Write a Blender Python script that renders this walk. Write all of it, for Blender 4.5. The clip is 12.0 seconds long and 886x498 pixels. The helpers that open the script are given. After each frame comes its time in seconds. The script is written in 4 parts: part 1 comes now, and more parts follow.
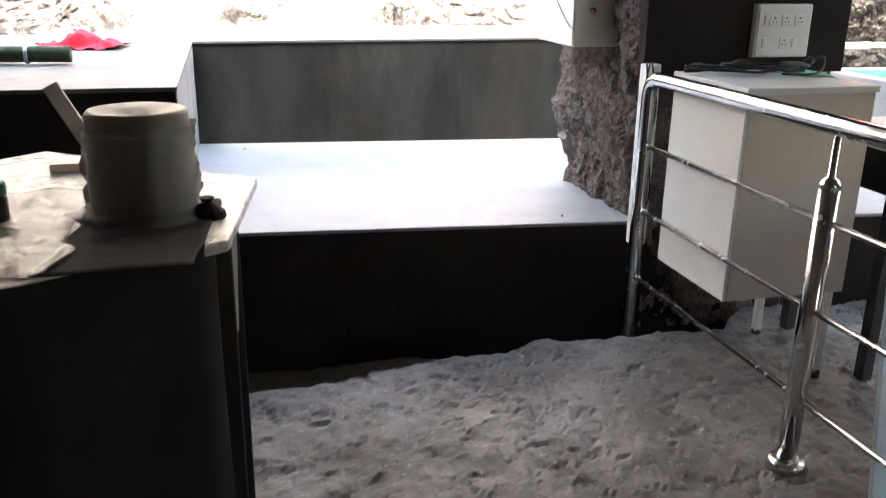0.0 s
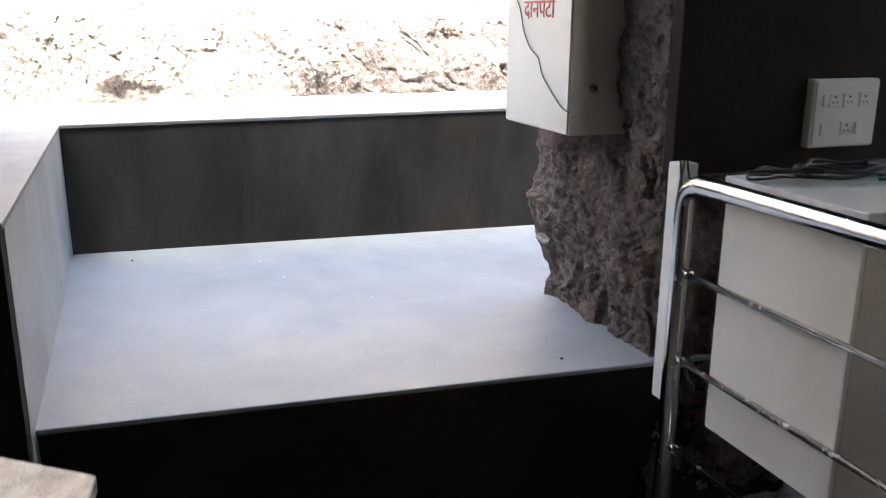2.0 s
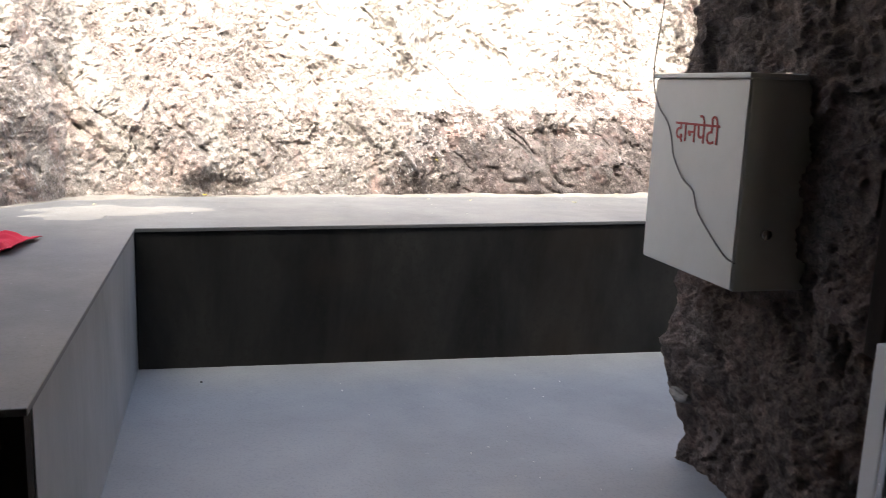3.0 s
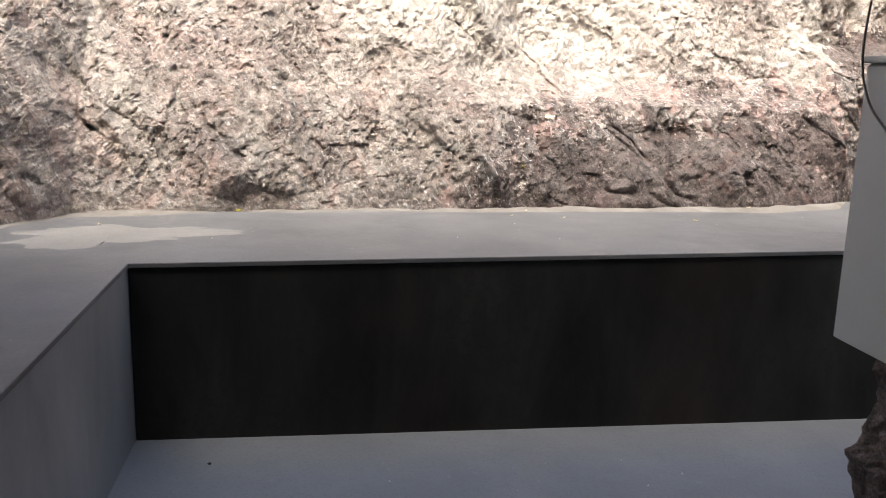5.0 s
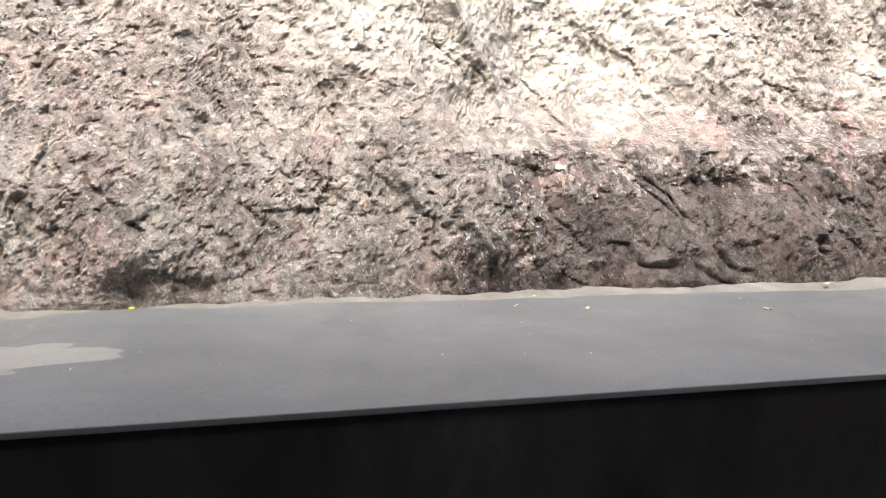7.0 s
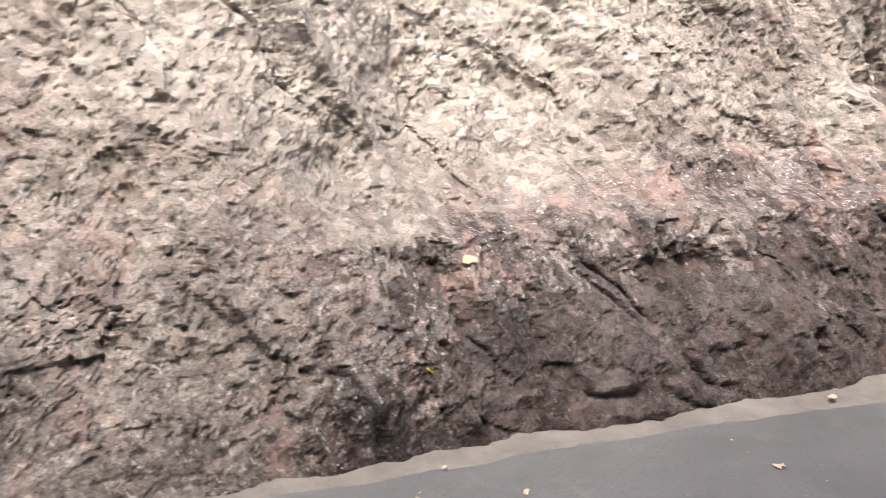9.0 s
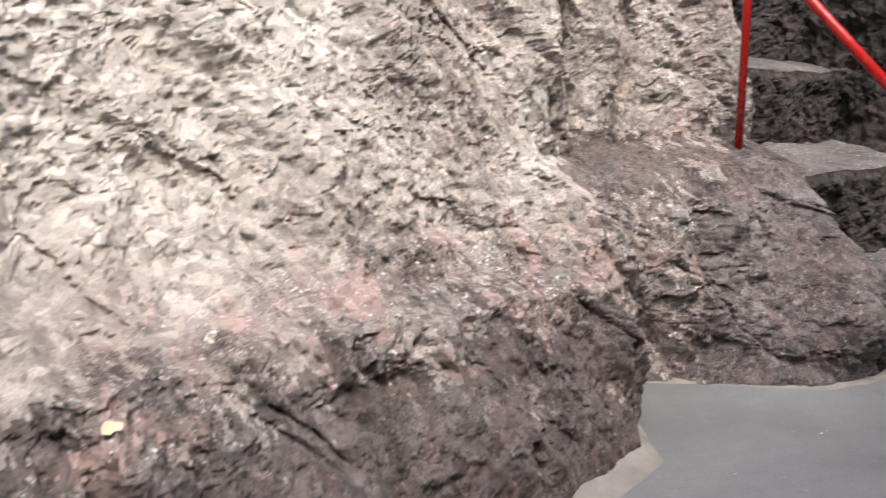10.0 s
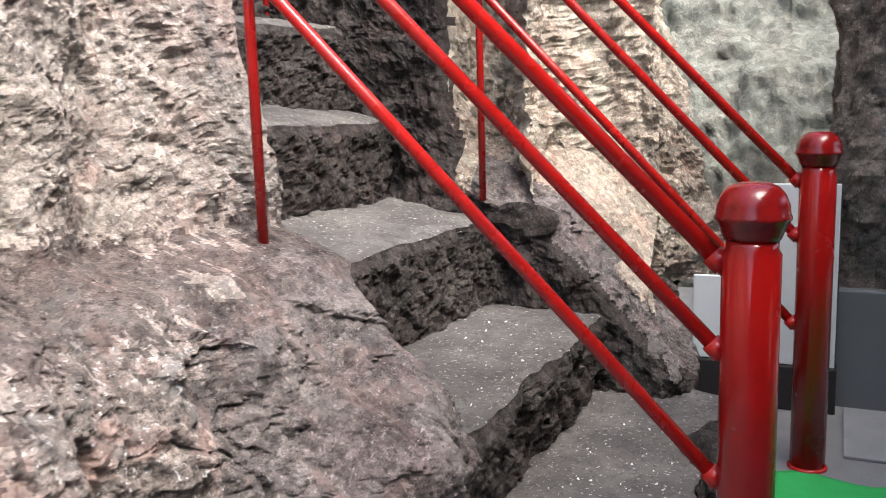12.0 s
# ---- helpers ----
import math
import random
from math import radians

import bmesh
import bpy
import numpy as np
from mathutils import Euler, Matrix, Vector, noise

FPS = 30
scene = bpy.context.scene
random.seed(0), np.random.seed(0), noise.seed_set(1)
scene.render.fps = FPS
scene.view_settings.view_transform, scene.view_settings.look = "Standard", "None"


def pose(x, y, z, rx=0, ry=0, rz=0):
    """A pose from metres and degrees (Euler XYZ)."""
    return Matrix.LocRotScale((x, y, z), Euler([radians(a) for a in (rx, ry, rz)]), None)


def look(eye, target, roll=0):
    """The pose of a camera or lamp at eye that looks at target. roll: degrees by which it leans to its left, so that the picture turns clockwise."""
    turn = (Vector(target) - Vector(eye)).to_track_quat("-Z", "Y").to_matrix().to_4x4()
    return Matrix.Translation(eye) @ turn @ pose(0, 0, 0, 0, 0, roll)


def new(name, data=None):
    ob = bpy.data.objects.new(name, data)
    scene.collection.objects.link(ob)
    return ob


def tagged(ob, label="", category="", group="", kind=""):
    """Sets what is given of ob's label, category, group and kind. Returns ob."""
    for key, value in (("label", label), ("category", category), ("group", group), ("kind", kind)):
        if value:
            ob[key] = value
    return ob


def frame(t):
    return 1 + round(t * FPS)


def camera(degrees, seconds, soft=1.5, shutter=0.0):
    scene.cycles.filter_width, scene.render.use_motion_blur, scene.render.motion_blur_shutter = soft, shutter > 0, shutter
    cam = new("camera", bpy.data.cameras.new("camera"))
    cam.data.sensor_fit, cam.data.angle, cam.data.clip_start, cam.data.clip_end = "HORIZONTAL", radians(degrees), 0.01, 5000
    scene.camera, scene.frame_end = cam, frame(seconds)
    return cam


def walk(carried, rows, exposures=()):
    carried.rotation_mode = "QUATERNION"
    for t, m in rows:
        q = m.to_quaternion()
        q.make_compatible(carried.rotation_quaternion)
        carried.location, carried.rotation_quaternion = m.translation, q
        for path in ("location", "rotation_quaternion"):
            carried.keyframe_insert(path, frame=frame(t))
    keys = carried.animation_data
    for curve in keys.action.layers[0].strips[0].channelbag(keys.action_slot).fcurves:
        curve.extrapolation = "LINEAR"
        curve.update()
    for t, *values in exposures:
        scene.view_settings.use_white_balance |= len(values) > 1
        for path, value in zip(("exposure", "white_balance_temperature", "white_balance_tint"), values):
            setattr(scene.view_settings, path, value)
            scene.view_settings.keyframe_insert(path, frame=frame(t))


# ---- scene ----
cam = camera(55.0, 12.0, soft=0.8, shutter=0.25)
PATH = [
    (0, (-0.85, 0.57, 1.245), (-0.38, 2.409, 0.616), 0.8),
    (0.5, (-0.842, 0.818, 1.243), (-0.261, 2.66, 0.725), 1.2),
    (1, (-0.817, 1.047, 1.249), (-0.154, 2.859, 0.723), -2.0),
    (1.5, (-0.785, 1.243, 1.25), (-0.114, 3.042, 0.692), -1.5),
    (2, (-0.734, 1.472, 1.285), (-0.073, 3.286, 0.762), 0.4),
    (2.5, (-0.707, 1.727, 1.356), (-0.105, 3.58, 0.902), 1.6),
    (3, (-0.694, 1.949, 1.398), (-0.199, 3.851, 1.026), 2.1),
    (5, (-0.487, 2.693, 1.412), (-0.202, 4.629, 1.002), 1.6),
    (5.5, (-0.444, 2.932, 1.418), (-0.167, 4.851, 0.927), 2.2),
    (6, (-0.425, 3.165, 1.418), (-0.125, 5.087, 0.955), 2.5),
    (6.5, (-0.377, 3.384, 1.436), (-0.044, 5.316, 1.04), 1.5),
    (6.7, (-0.367, 3.456, 1.433), (-0.046, 5.395, 1.063), 1.0),
    (8.3, (-0.229, 4.196, 1.572), (0.214, 6.119, 1.248), 0.4),
    (8.5, (-0.205, 4.263, 1.59), (0.258, 6.182, 1.265), 0.1),
    (9, (-0.147, 4.425, 1.621), (0.438, 6.296, 1.224), -0.6),
    (9.5, (-0.049, 4.632, 1.672), (0.909, 6.341, 1.268), 2.2),
    (10, (0.053, 4.784, 1.749), (1.279, 6.325, 1.401), 0.2),
    (10.5, (0.261, 4.914, 1.792), (1.719, 6.257, 1.526), -0.5),
    (11, (0.479, 4.985, 1.841), (2.046, 6.211, 1.635), 0.4),
    (11.5, (0.693, 5.05, 1.881), (2.416, 6.034, 1.626), -0.3),
    (12, (0.915, 5.112, 1.901), (2.705, 5.95, 1.592), -1.7),
]
EXPOSURES = [(0.0, 4.95, 6800, 3), (1.0, 4.65, 6750, 3), (2.0, 4.15, 6700, 4), (2.5, 3.05, 6800, 7), (3.0, 2.6, 6750, 7), (5.0, 1.72, 6850, 9), (6.5, 1.75, 6550, 7), (8.5, 1.2, 6600, 11), (9.0, 1.22, 6700, 13), (10.0, 1.12, 6400, 10.5), (10.5, 1.15, 6400, 9.5), (12.0, 1.55, 6400, 10.5)]
walk(cam, [(t, look(eye, target, roll)) for t, eye, target, roll in PATH], EXPOSURES)

# ---- daylight: a bright, hazy sky over the open cutting ----
SUN_EL, SUN_AZ = 58.0, 210.0
world = bpy.data.worlds.new("sky")
scene.world = world
world.use_nodes = True
wn = world.node_tree.nodes
sky = wn.new("ShaderNodeTexSky")
sky.sky_type, sky.sun_disc = "NISHITA", False
sky.sun_elevation, sky.sun_rotation = radians(SUN_EL), radians(SUN_AZ)
sky.air_density, sky.dust_density, sky.ozone_density = 1.0, 4.0, 1.0
world.node_tree.links.new(sky.outputs[0], wn["Background"].inputs[0])
wn["Background"].inputs[1].default_value = 0.15
sun = new("sun", bpy.data.lights.new("sun", "SUN"))
sun.data.energy, sun.data.angle, sun.data.color = 2.8, radians(40), (1.0, 0.95, 0.88)
sun.matrix_world = pose(0, 0, 8, 90 - SUN_EL, 0, 180 - SUN_AZ)


# ---- materials ----
class Mat:
    """A small builder for procedural node materials in object space."""

    def __init__(self, name, rough=0.7, metal=0.0, coords="Object"):
        self.mat = bpy.data.materials.new(name)
        self.mat.use_nodes = True
        self.nodes, self.links = self.mat.node_tree.nodes, self.mat.node_tree.links
        self.bsdf = self.nodes["Principled BSDF"]
        self.bsdf.inputs["Roughness"].default_value = rough
        self.bsdf.inputs["Metallic"].default_value = metal
        self.co = self.nodes.new("ShaderNodeTexCoord").outputs[coords]

    def mapped(self, scale=(1, 1, 1), turn=(0, 0, 0)):
        n = self.nodes.new("ShaderNodeMapping")
        n.inputs["Scale"].default_value = scale
        n.inputs["Rotation"].default_value = [radians(a) for a in turn]
        self.links.new(self.co, n.inputs["Vector"])
        return n.outputs["Vector"]

    def slanted(self, stretch=2.6, turn=-30):
        """Coordinates drawn out along a line that slants down to the east."""
        n = self.nodes.new("ShaderNodeMapping")
        n.vector_type = "TEXTURE"
        n.inputs["Scale"].default_value = (1, 1, stretch)
        n.inputs["Rotation"].default_value = (0, radians(turn), 0)
        self.links.new(self.co, n.inputs["Vector"])
        return n.outputs["Vector"]

    def noise(self, scale, detail=4, rough=0.6, distort=0.0, co=None):
        n = self.nodes.new("ShaderNodeTexNoise")
        n.inputs["Scale"].default_value, n.inputs["Detail"].default_value = scale, detail
        n.inputs["Roughness"].default_value, n.inputs["Distortion"].default_value = rough, distort
        self.links.new(co or self.co, n.inputs["Vector"])
        return n.outputs["Fac"]

    def cells(self, scale, feature="F1", co=None, random_colour=False):
        n = self.nodes.new("ShaderNodeTexVoronoi")
        n.feature = feature
        n.inputs["Scale"].default_value = scale
        self.links.new(co or self.co, n.inputs["Vector"])
        return n.outputs["Color" if random_colour else "Distance"]

    def ramp(self, fac, *stops):
        n = self.nodes.new("ShaderNodeValToRGB")
        while len(n.color_ramp.elements) < len(stops):
            n.color_ramp.elements.new(0.5)
        for e, (at, c) in zip(n.color_ramp.elements, stops):
            e.position = at
            e.color = (*c, 1.0) if isinstance(c, tuple) else (c, c, c, 1.0)
        self.links.new(fac, n.inputs["Fac"])
        return n.outputs["Color"]

    def mix(self, fac, a, b, mode="MIX"):
        n = self.nodes.new("ShaderNodeMix")
        n.data_type, n.blend_type = "RGBA", mode
        for key, v in ((0, fac), (6, a), (7, b)):
            if isinstance(v, (int, float)):
                n.inputs[key].default_value = v
            elif isinstance(v, tuple):
                n.inputs[key].default_value = (*v, 1.0)
            else:
                self.links.new(v, n.inputs[key])
        return n.outputs[2]

    def colour(self, v):
        if isinstance(v, tuple):
            self.bsdf.inputs["Base Color"].default_value = (*v, 1.0)
        else:
            self.links.new(v, self.bsdf.inputs["Base Color"])
        return self

    def roughness(self, v):
        self.links.new(v, self.bsdf.inputs["Roughness"])
        return self

    def bump(self, fac, strength=0.5, distance=0.01):
        n = self.nodes.new("ShaderNodeBump")
        n.inputs["Strength"].default_value, n.inputs["Distance"].default_value = strength, distance
        self.links.new(fac, n.inputs["Height"])
        old = self.bsdf.inputs["Normal"].links
        if old:
            self.links.new(old[0].from_socket, n.inputs["Normal"])
        self.links.new(n.outputs["Normal"], self.bsdf.inputs["Normal"])
        return self


def rock_material(name, dark, mid, light, tint, pale=0.5, grain=1.0, calm=1.0, mottle=0.55, fleck=0.6, pale_patch=None):
    m = Mat(name, 0.92)
    m.bsdf.inputs["Specular IOR Level"].default_value = 0.2
    slant = m.slanted()
    big = m.noise(1.3, 5, 0.6, 0.3)
    patch = m.noise(5.5, 7, 0.68, 0.4, slant)
    fine = m.noise(42 * grain, 7, 0.72, 0.2)
    chip = m.cells(34 * grain, "F1", m.mapped((1, 1, 1.2), (0, -25, 0)), True)
    speck = m.noise(170 * grain, 4, 0.75)
    c = m.ramp(patch, (0.34, dark), (0.48, mid), (0.62, light))
    c = m.mix(m.ramp(big, (0.42, 0.0), (0.62, pale)), c, light)
    c = m.mix(m.ramp(m.noise(2.7, 4, 0.6, 0.4), (0.50, 0.0), (0.62, 0.6)), c, tint)
    c = m.mix(m.ramp(fine, (0.35, 0.75 * calm), (0.47, 0.0)), c, tuple(v * 0.32 for v in dark))
    c = m.mix(m.ramp(fine, (0.54, 0.0), (0.68, 0.7)), c, tuple(min(0.8, v * 1.45) for v in light))
    c = m.mix(m.ramp(speck, (0.36, 0.75 * calm), (0.47, 0.0)), c, tuple(v * 0.5 for v in dark))
    c = m.mix(m.ramp(speck, (0.60, 0.0), (0.70, 0.65)), c, tuple(min(0.85, v * 1.6) for v in light))
    pink = m.noise(6.5, 5, 0.65, 0.9, m.mapped((1.2, 0.9, 0.8), (35, 10, 50)))
    c = m.mix(m.ramp(pink, (0.52, 0.0), (0.62, mottle)), c, (light[0] * 1.0, light[1] * 0.80, light[2] * 0.78))
    cool = m.noise(8.0, 5, 0.65, 0.8, m.mapped((0.9, 1.1, 0.7), (80, 40, 15)))
    c = m.mix(m.ramp(cool, (0.54, 0.0), (0.64, mottle)), c, (mid[0] * 1.05, mid[1] * 1.22, mid[2] * 1.28))
    bits = m.noise(88 * grain, 3, 0.65, 0.3, slant)
    c = m.mix(m.ramp(bits, (0.60, 0.0), (0.66, fleck)), c, tuple(min(0.8, v * 1.9) for v in light))
    wash = m.noise(1.5, 5, 0.6, 0.6, m.mapped((1.5, 1.0, 0.35)))
    white = tuple(min(0.75, v * 1.35) for v in light)
    c = m.mix(m.ramp(wash, (0.54, 0.0), (0.64, pale * (0.6 if pale_patch else 1.0))), c, white)
    if pale_patch:
        # a broad, ragged whitening round one centre
        n = m.nodes.new("ShaderNodeTexGradient")
        n.gradient_type = "SPHERICAL"
        at = m.nodes.new("ShaderNodeMapping")
        (cx, cy, cz), (sx, sy, sz) = pale_patch
        at.inputs["Location"].default_value, at.inputs["Scale"].default_value = (-cx / sx, -cy / sy, -cz / sz), (1 / sx, 1 / sy, 1 / sz)
        m.links.new(m.co, at.inputs["Vector"])
        m.links.new(at.outputs["Vector"], n.inputs["Vector"])
        ragged = m.mix(0.55, n.outputs["Fac"], m.noise(5.0, 6, 0.7, 0.6, slant), "MULTIPLY")
        c = m.mix(m.ramp(ragged, (0.10, 0.0), (0.34, 0.75)), c, white)
    streak = m.noise(19 * grain, 6, 0.7, 0.2, m.slanted(3.6))
    c = m.mix(m.ramp(streak, (0.36, 0.45 * calm), (0.45, 0.0)), c, tuple(v * 0.6 for v in dark))
    c = m.mix(0.45, c, m.mix(1.0, c, m.ramp(chip, (0.2, 0.45), (0.85, 1.5)), "MULTIPLY"))
    m.colour(c)
    m.bump(streak, 0.9, 0.035)
    m.bump(fine, 1.0, 0.018)
    m.bump(chip, 0.7, 0.010)
    m.bump(speck, 0.8, 0.005)
    return m.mat


ROCK = rock_material("weathered_basalt", (0.15, 0.123, 0.112), (0.335, 0.287, 0.26), (0.575, 0.512, 0.464), (0.37, 0.285, 0.262), 0.75, 1.0, 0.78, 0.42, 0.6, pale_patch=((0.35, 6.4, 1.98), (1.25, 2.0, 0.85)))
ROCK_LOWER = rock_material("dark_lower_basalt", (0.06, 0.049, 0.046), (0.138, 0.114, 0.107), (0.235, 0.202, 0.19), (0.185, 0.138, 0.132))
ROCK_FLECK = rock_material("flecked_pink_basalt", (0.07, 0.056, 0.052), (0.25, 0.206, 0.19), (0.52, 0.455, 0.42), (0.33, 0.25, 0.235), 0.5, 1.0, 1.0, 0.75, 0.95)
ROCK_BOULDER = rock_material("grey_basalt_boulder", (0.066, 0.058, 0.056), (0.155, 0.134, 0.129), (0.27, 0.242, 0.232), (0.205, 0.164, 0.161))
# stair rock taken down to near-black to hold the risers' shade
ROCK_STAIR_SHADED = rock_material("shaded_cut_basalt", (0.018, 0.0155, 0.015), (0.045, 0.038, 0.037), (0.10, 0.089, 0.083), (0.075, 0.06, 0.058), 0.3, 1.0, 1.0, 0.4, 0.35)
ROCK_PILLAR = rock_material("brown_pillar_rock", (0.09, 0.07, 0.06), (0.19, 0.15, 0.13), (0.30, 0.24, 0.205), (0.22, 0.17, 0.145), 0.3, 1.0, 0.9, 0.3, 0.3)
ROCK_SIDE = rock_material("cream_basalt", (0.17, 0.135, 0.108), (0.40, 0.33, 0.27), (0.62, 0.535, 0.445), (0.44, 0.345, 0.275), 0.7, 0.9, 0.8, 0.45, 0.6)
ROCK_EAST = rock_material("pale_lichen_rock", (0.14, 0.148, 0.13), (0.19, 0.2, 0.177), (0.27, 0.28, 0.245), (0.21, 0.20, 0.175), 0.4, 0.5, 0.3, 0.15, 0.1)
ROCK_CAVE = rock_material("dark_cave_rock", (0.07, 0.06, 0.054), (0.14, 0.122, 0.11), (0.22, 0.195, 0.175), (0.15, 0.125, 0.11), 0.3)


def tread_material():
    m = Mat("dusty_tread", 0.85)
    n = m.noise(5, 6, 0.65, 0.3)
    c = m.ramp(n, (0.3, (0.05, 0.046, 0.045)), (0.5, (0.088, 0.081, 0.078)), (0.7, (0.14, 0.13, 0.124)))
    c = m.mix(m.ramp(m.noise(34, 5, 0.75), (0.36, 0.7), (0.48, 0.0)), c, (0.03, 0.027, 0.026))
    c = m.mix(m.ramp(m.noise(70, 3, 0.7), (0.61, 0.0), (0.69, 0.85)), c, (0.55, 0.53, 0.5))
    m.colour(c).bump(m.noise(22, 6, 0.7), 0.8, 0.016).bump(m.noise(90, 4, 0.7), 0.6, 0.005)
    return m.mat


TREAD = tread_material()


def slab_material(name, lo, hi, rough=0.45, stain=(0.30, 0.29, 0.28)):
    m = Mat(name, rough)
    n = m.noise(1.7, 5, 0.6, 0.4)
    c = m.ramp(n, (0.3, lo), (0.7, hi))
    c = m.mix(m.ramp(m.noise(6.5, 6, 0.7, 0.8), (0.56, 0.0), (0.72, 0.45)), c, stain)
    c = m.mix(m.ramp(m.noise(120, 3, 0.7), (0.35, 0.25), (0.5, 0.0)), c, tuple(v * 0.55 for v in lo))
    c = m.mix(m.ramp(m.noise(45, 2, 0.5), (0.72, 0.0), (0.77, 0.22)), c, (0.5, 0.5, 0.5))
    m.colour(c)
    m.roughness(m.ramp(m.noise(3.1, 5, 0.6), (0.3, rough - 0.12), (0.7, rough + 0.15)))
    m.bump(m.noise(60, 5, 0.6), 0.12, 0.004)
    m.bump(m.noise(2.2, 3, 0.5), 0.15, 0.02)
    return m.mat


SLAB = slab_material("grey_polished_cement", (0.24, 0.25, 0.26), (0.32, 0.33, 0.34))
LEDGE = slab_material("grey_ledge_cement", (0.13, 0.131, 0.135), (0.205, 0.205, 0.211), 0.5, (0.25, 0.24, 0.228))


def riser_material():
    # stained cement, its base colour lowered to carry the riser's shade
    m = Mat("stained_shaded_cement", 0.8)
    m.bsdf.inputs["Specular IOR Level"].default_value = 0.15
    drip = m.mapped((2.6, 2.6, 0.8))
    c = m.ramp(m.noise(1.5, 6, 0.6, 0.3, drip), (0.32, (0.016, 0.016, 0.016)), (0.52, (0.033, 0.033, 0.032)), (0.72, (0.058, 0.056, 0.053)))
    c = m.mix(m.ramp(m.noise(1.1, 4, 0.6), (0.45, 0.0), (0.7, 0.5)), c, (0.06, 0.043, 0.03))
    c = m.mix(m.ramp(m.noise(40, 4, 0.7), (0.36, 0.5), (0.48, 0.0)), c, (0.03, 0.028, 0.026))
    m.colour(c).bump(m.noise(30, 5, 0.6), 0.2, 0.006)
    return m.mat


RISER = riser_material()


def side_material():
    m = Mat("smooth_side_cement", 0.5)
    drip = m.mapped((2.0, 2.0, 0.9))
    c = m.ramp(m.noise(1.6, 6, 0.6, 0.4, drip), (0.3, (0.24, 0.25, 0.25)), (0.7, (0.40, 0.41, 0.41)))
    m.colour(c).bump(m.noise(35, 5, 0.6), 0.15, 0.005)
    return m.mat


SIDE = side_material()


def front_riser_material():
    # near-black because these faces are unlit: their shade is in the colour
    m = Mat("shaded_stone_riser", 0.8)
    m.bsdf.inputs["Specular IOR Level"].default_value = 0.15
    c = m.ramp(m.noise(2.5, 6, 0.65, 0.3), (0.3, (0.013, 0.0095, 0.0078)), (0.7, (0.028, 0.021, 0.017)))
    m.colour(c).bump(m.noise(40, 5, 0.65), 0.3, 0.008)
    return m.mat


FRONT_SHADE = front_riser_material()


def fillet_material():
    m = Mat("cream_cement_fillet", 0.85)
    c = m.ramp(m.noise(9, 6, 0.65), (0.3, (0.165, 0.15, 0.132)), (0.7, (0.28, 0.26, 0.236)))
    m.colour(c).bump(m.noise(40, 5, 0.7), 0.5, 0.008)
    return m.mat


FILLET = fillet_material()
PATCH = slab_material("thin_mortar", (0.24, 0.23, 0.215), (0.31, 0.30, 0.285), 0.7, (0.2, 0.195, 0.19))


def floor_material():
    m = Mat("rough_stone_floor", 0.8)
    c = m.ramp(m.noise(1.8, 7, 0.65, 0.5), (0.3, (0.08, 0.064, 0.053)), (0.5, (0.14, 0.118, 0.10)), (0.7, (0.24, 0.217, 0.197)))
    c = m.mix(m.ramp(m.noise(14, 6, 0.75), (0.34, 0.9), (0.46, 0.0)), c, (0.06, 0.05, 0.045))
    c = m.mix(m.ramp(m.noise(38, 4, 0.7), (0.60, 0.0), (0.7, 0.55)), c, (0.38, 0.36, 0.335))
    m.colour(c).bump(m.noise(7, 7, 0.7, 0.3), 0.6, 0.03).bump(m.noise(45, 5, 0.7), 0.5, 0.006)
    m.roughness(m.ramp(m.noise(2.2, 4, 0.6), (0.35, 0.42), (0.65, 0.85)))
    return m.mat


FLOOR = floor_material()


def paint(name, rgb, rough=0.5, wear=0.35, worn=None, bumpiness=0.1, metal=0.0, scale=1.0):
    m = Mat(name, rough, metal)
    worn = worn or tuple(v * 0.6 for v in rgb)
    c = m.mix(m.ramp(m.noise(5 * scale, 6, 0.65, 0.3), (0.42, 0.0), (0.72, wear)), rgb, worn)
    c = m.mix(m.ramp(m.noise(60 * scale, 4, 0.7), (0.62, 0.0), (0.75, wear)), c, worn)
    m.colour(c).bump(m.noise(50 * scale, 4, 0.6), bumpiness, 0.003)
    m.roughness(m.ramp(m.noise(8 * scale, 4, 0.6), (0.3, max(0.05, rough - 0.1)), (0.7, min(1.0, rough + 0.15))))
    return m.mat


RED = paint("glossy_red_paint", (0.40, 0.009, 0.007), 0.24, 0.45, (0.22, 0.012, 0.012), 0.12)
RED_POST = paint("thick_glossy_red_paint", (0.34, 0.007, 0.006), 0.16, 0.5, (0.15, 0.008, 0.008), 0.1)
RED_DOME = paint("rubbed_dark_red_paint", (0.22, 0.006, 0.006), 0.14, 0.9, (0.03, 0.006, 0.006), 0.1, 0.0, 2.0)
STEEL = paint("brushed_stainless_steel", (0.62, 0.61, 0.60), 0.16, 0.15, (0.45, 0.44, 0.43), 0.03, 1.0, 3.0)
CREAM = paint("cream_enamel_sheet", (0.66, 0.65, 0.59), 0.42, 0.3, (0.52, 0.49, 0.42), 0.05)
TAN = paint("beige_laminate", (0.55, 0.48, 0.40), 0.5, 0.25, (0.47, 0.40, 0.33), 0.05)
BOXTOP = paint("white_laminate", (0.60, 0.61, 0.60), 0.4, 0.35, (0.45, 0.45, 0.44), 0.05)
WHITE = paint("white_plastic", (0.72, 0.71, 0.68), 0.45, 0.25, (0.55, 0.53, 0.5), 0.05)
BLACK = paint("black_cable_rubber", (0.02, 0.02, 0.02), 0.4, 0.3, (0.05, 0.05, 0.05), 0.1)
TABLE = paint("worn_white_tabletop", (0.70, 0.69, 0.67), 0.16, 0.85, (0.20, 0.185, 0.17), 0.5, 0.0, 5.0)
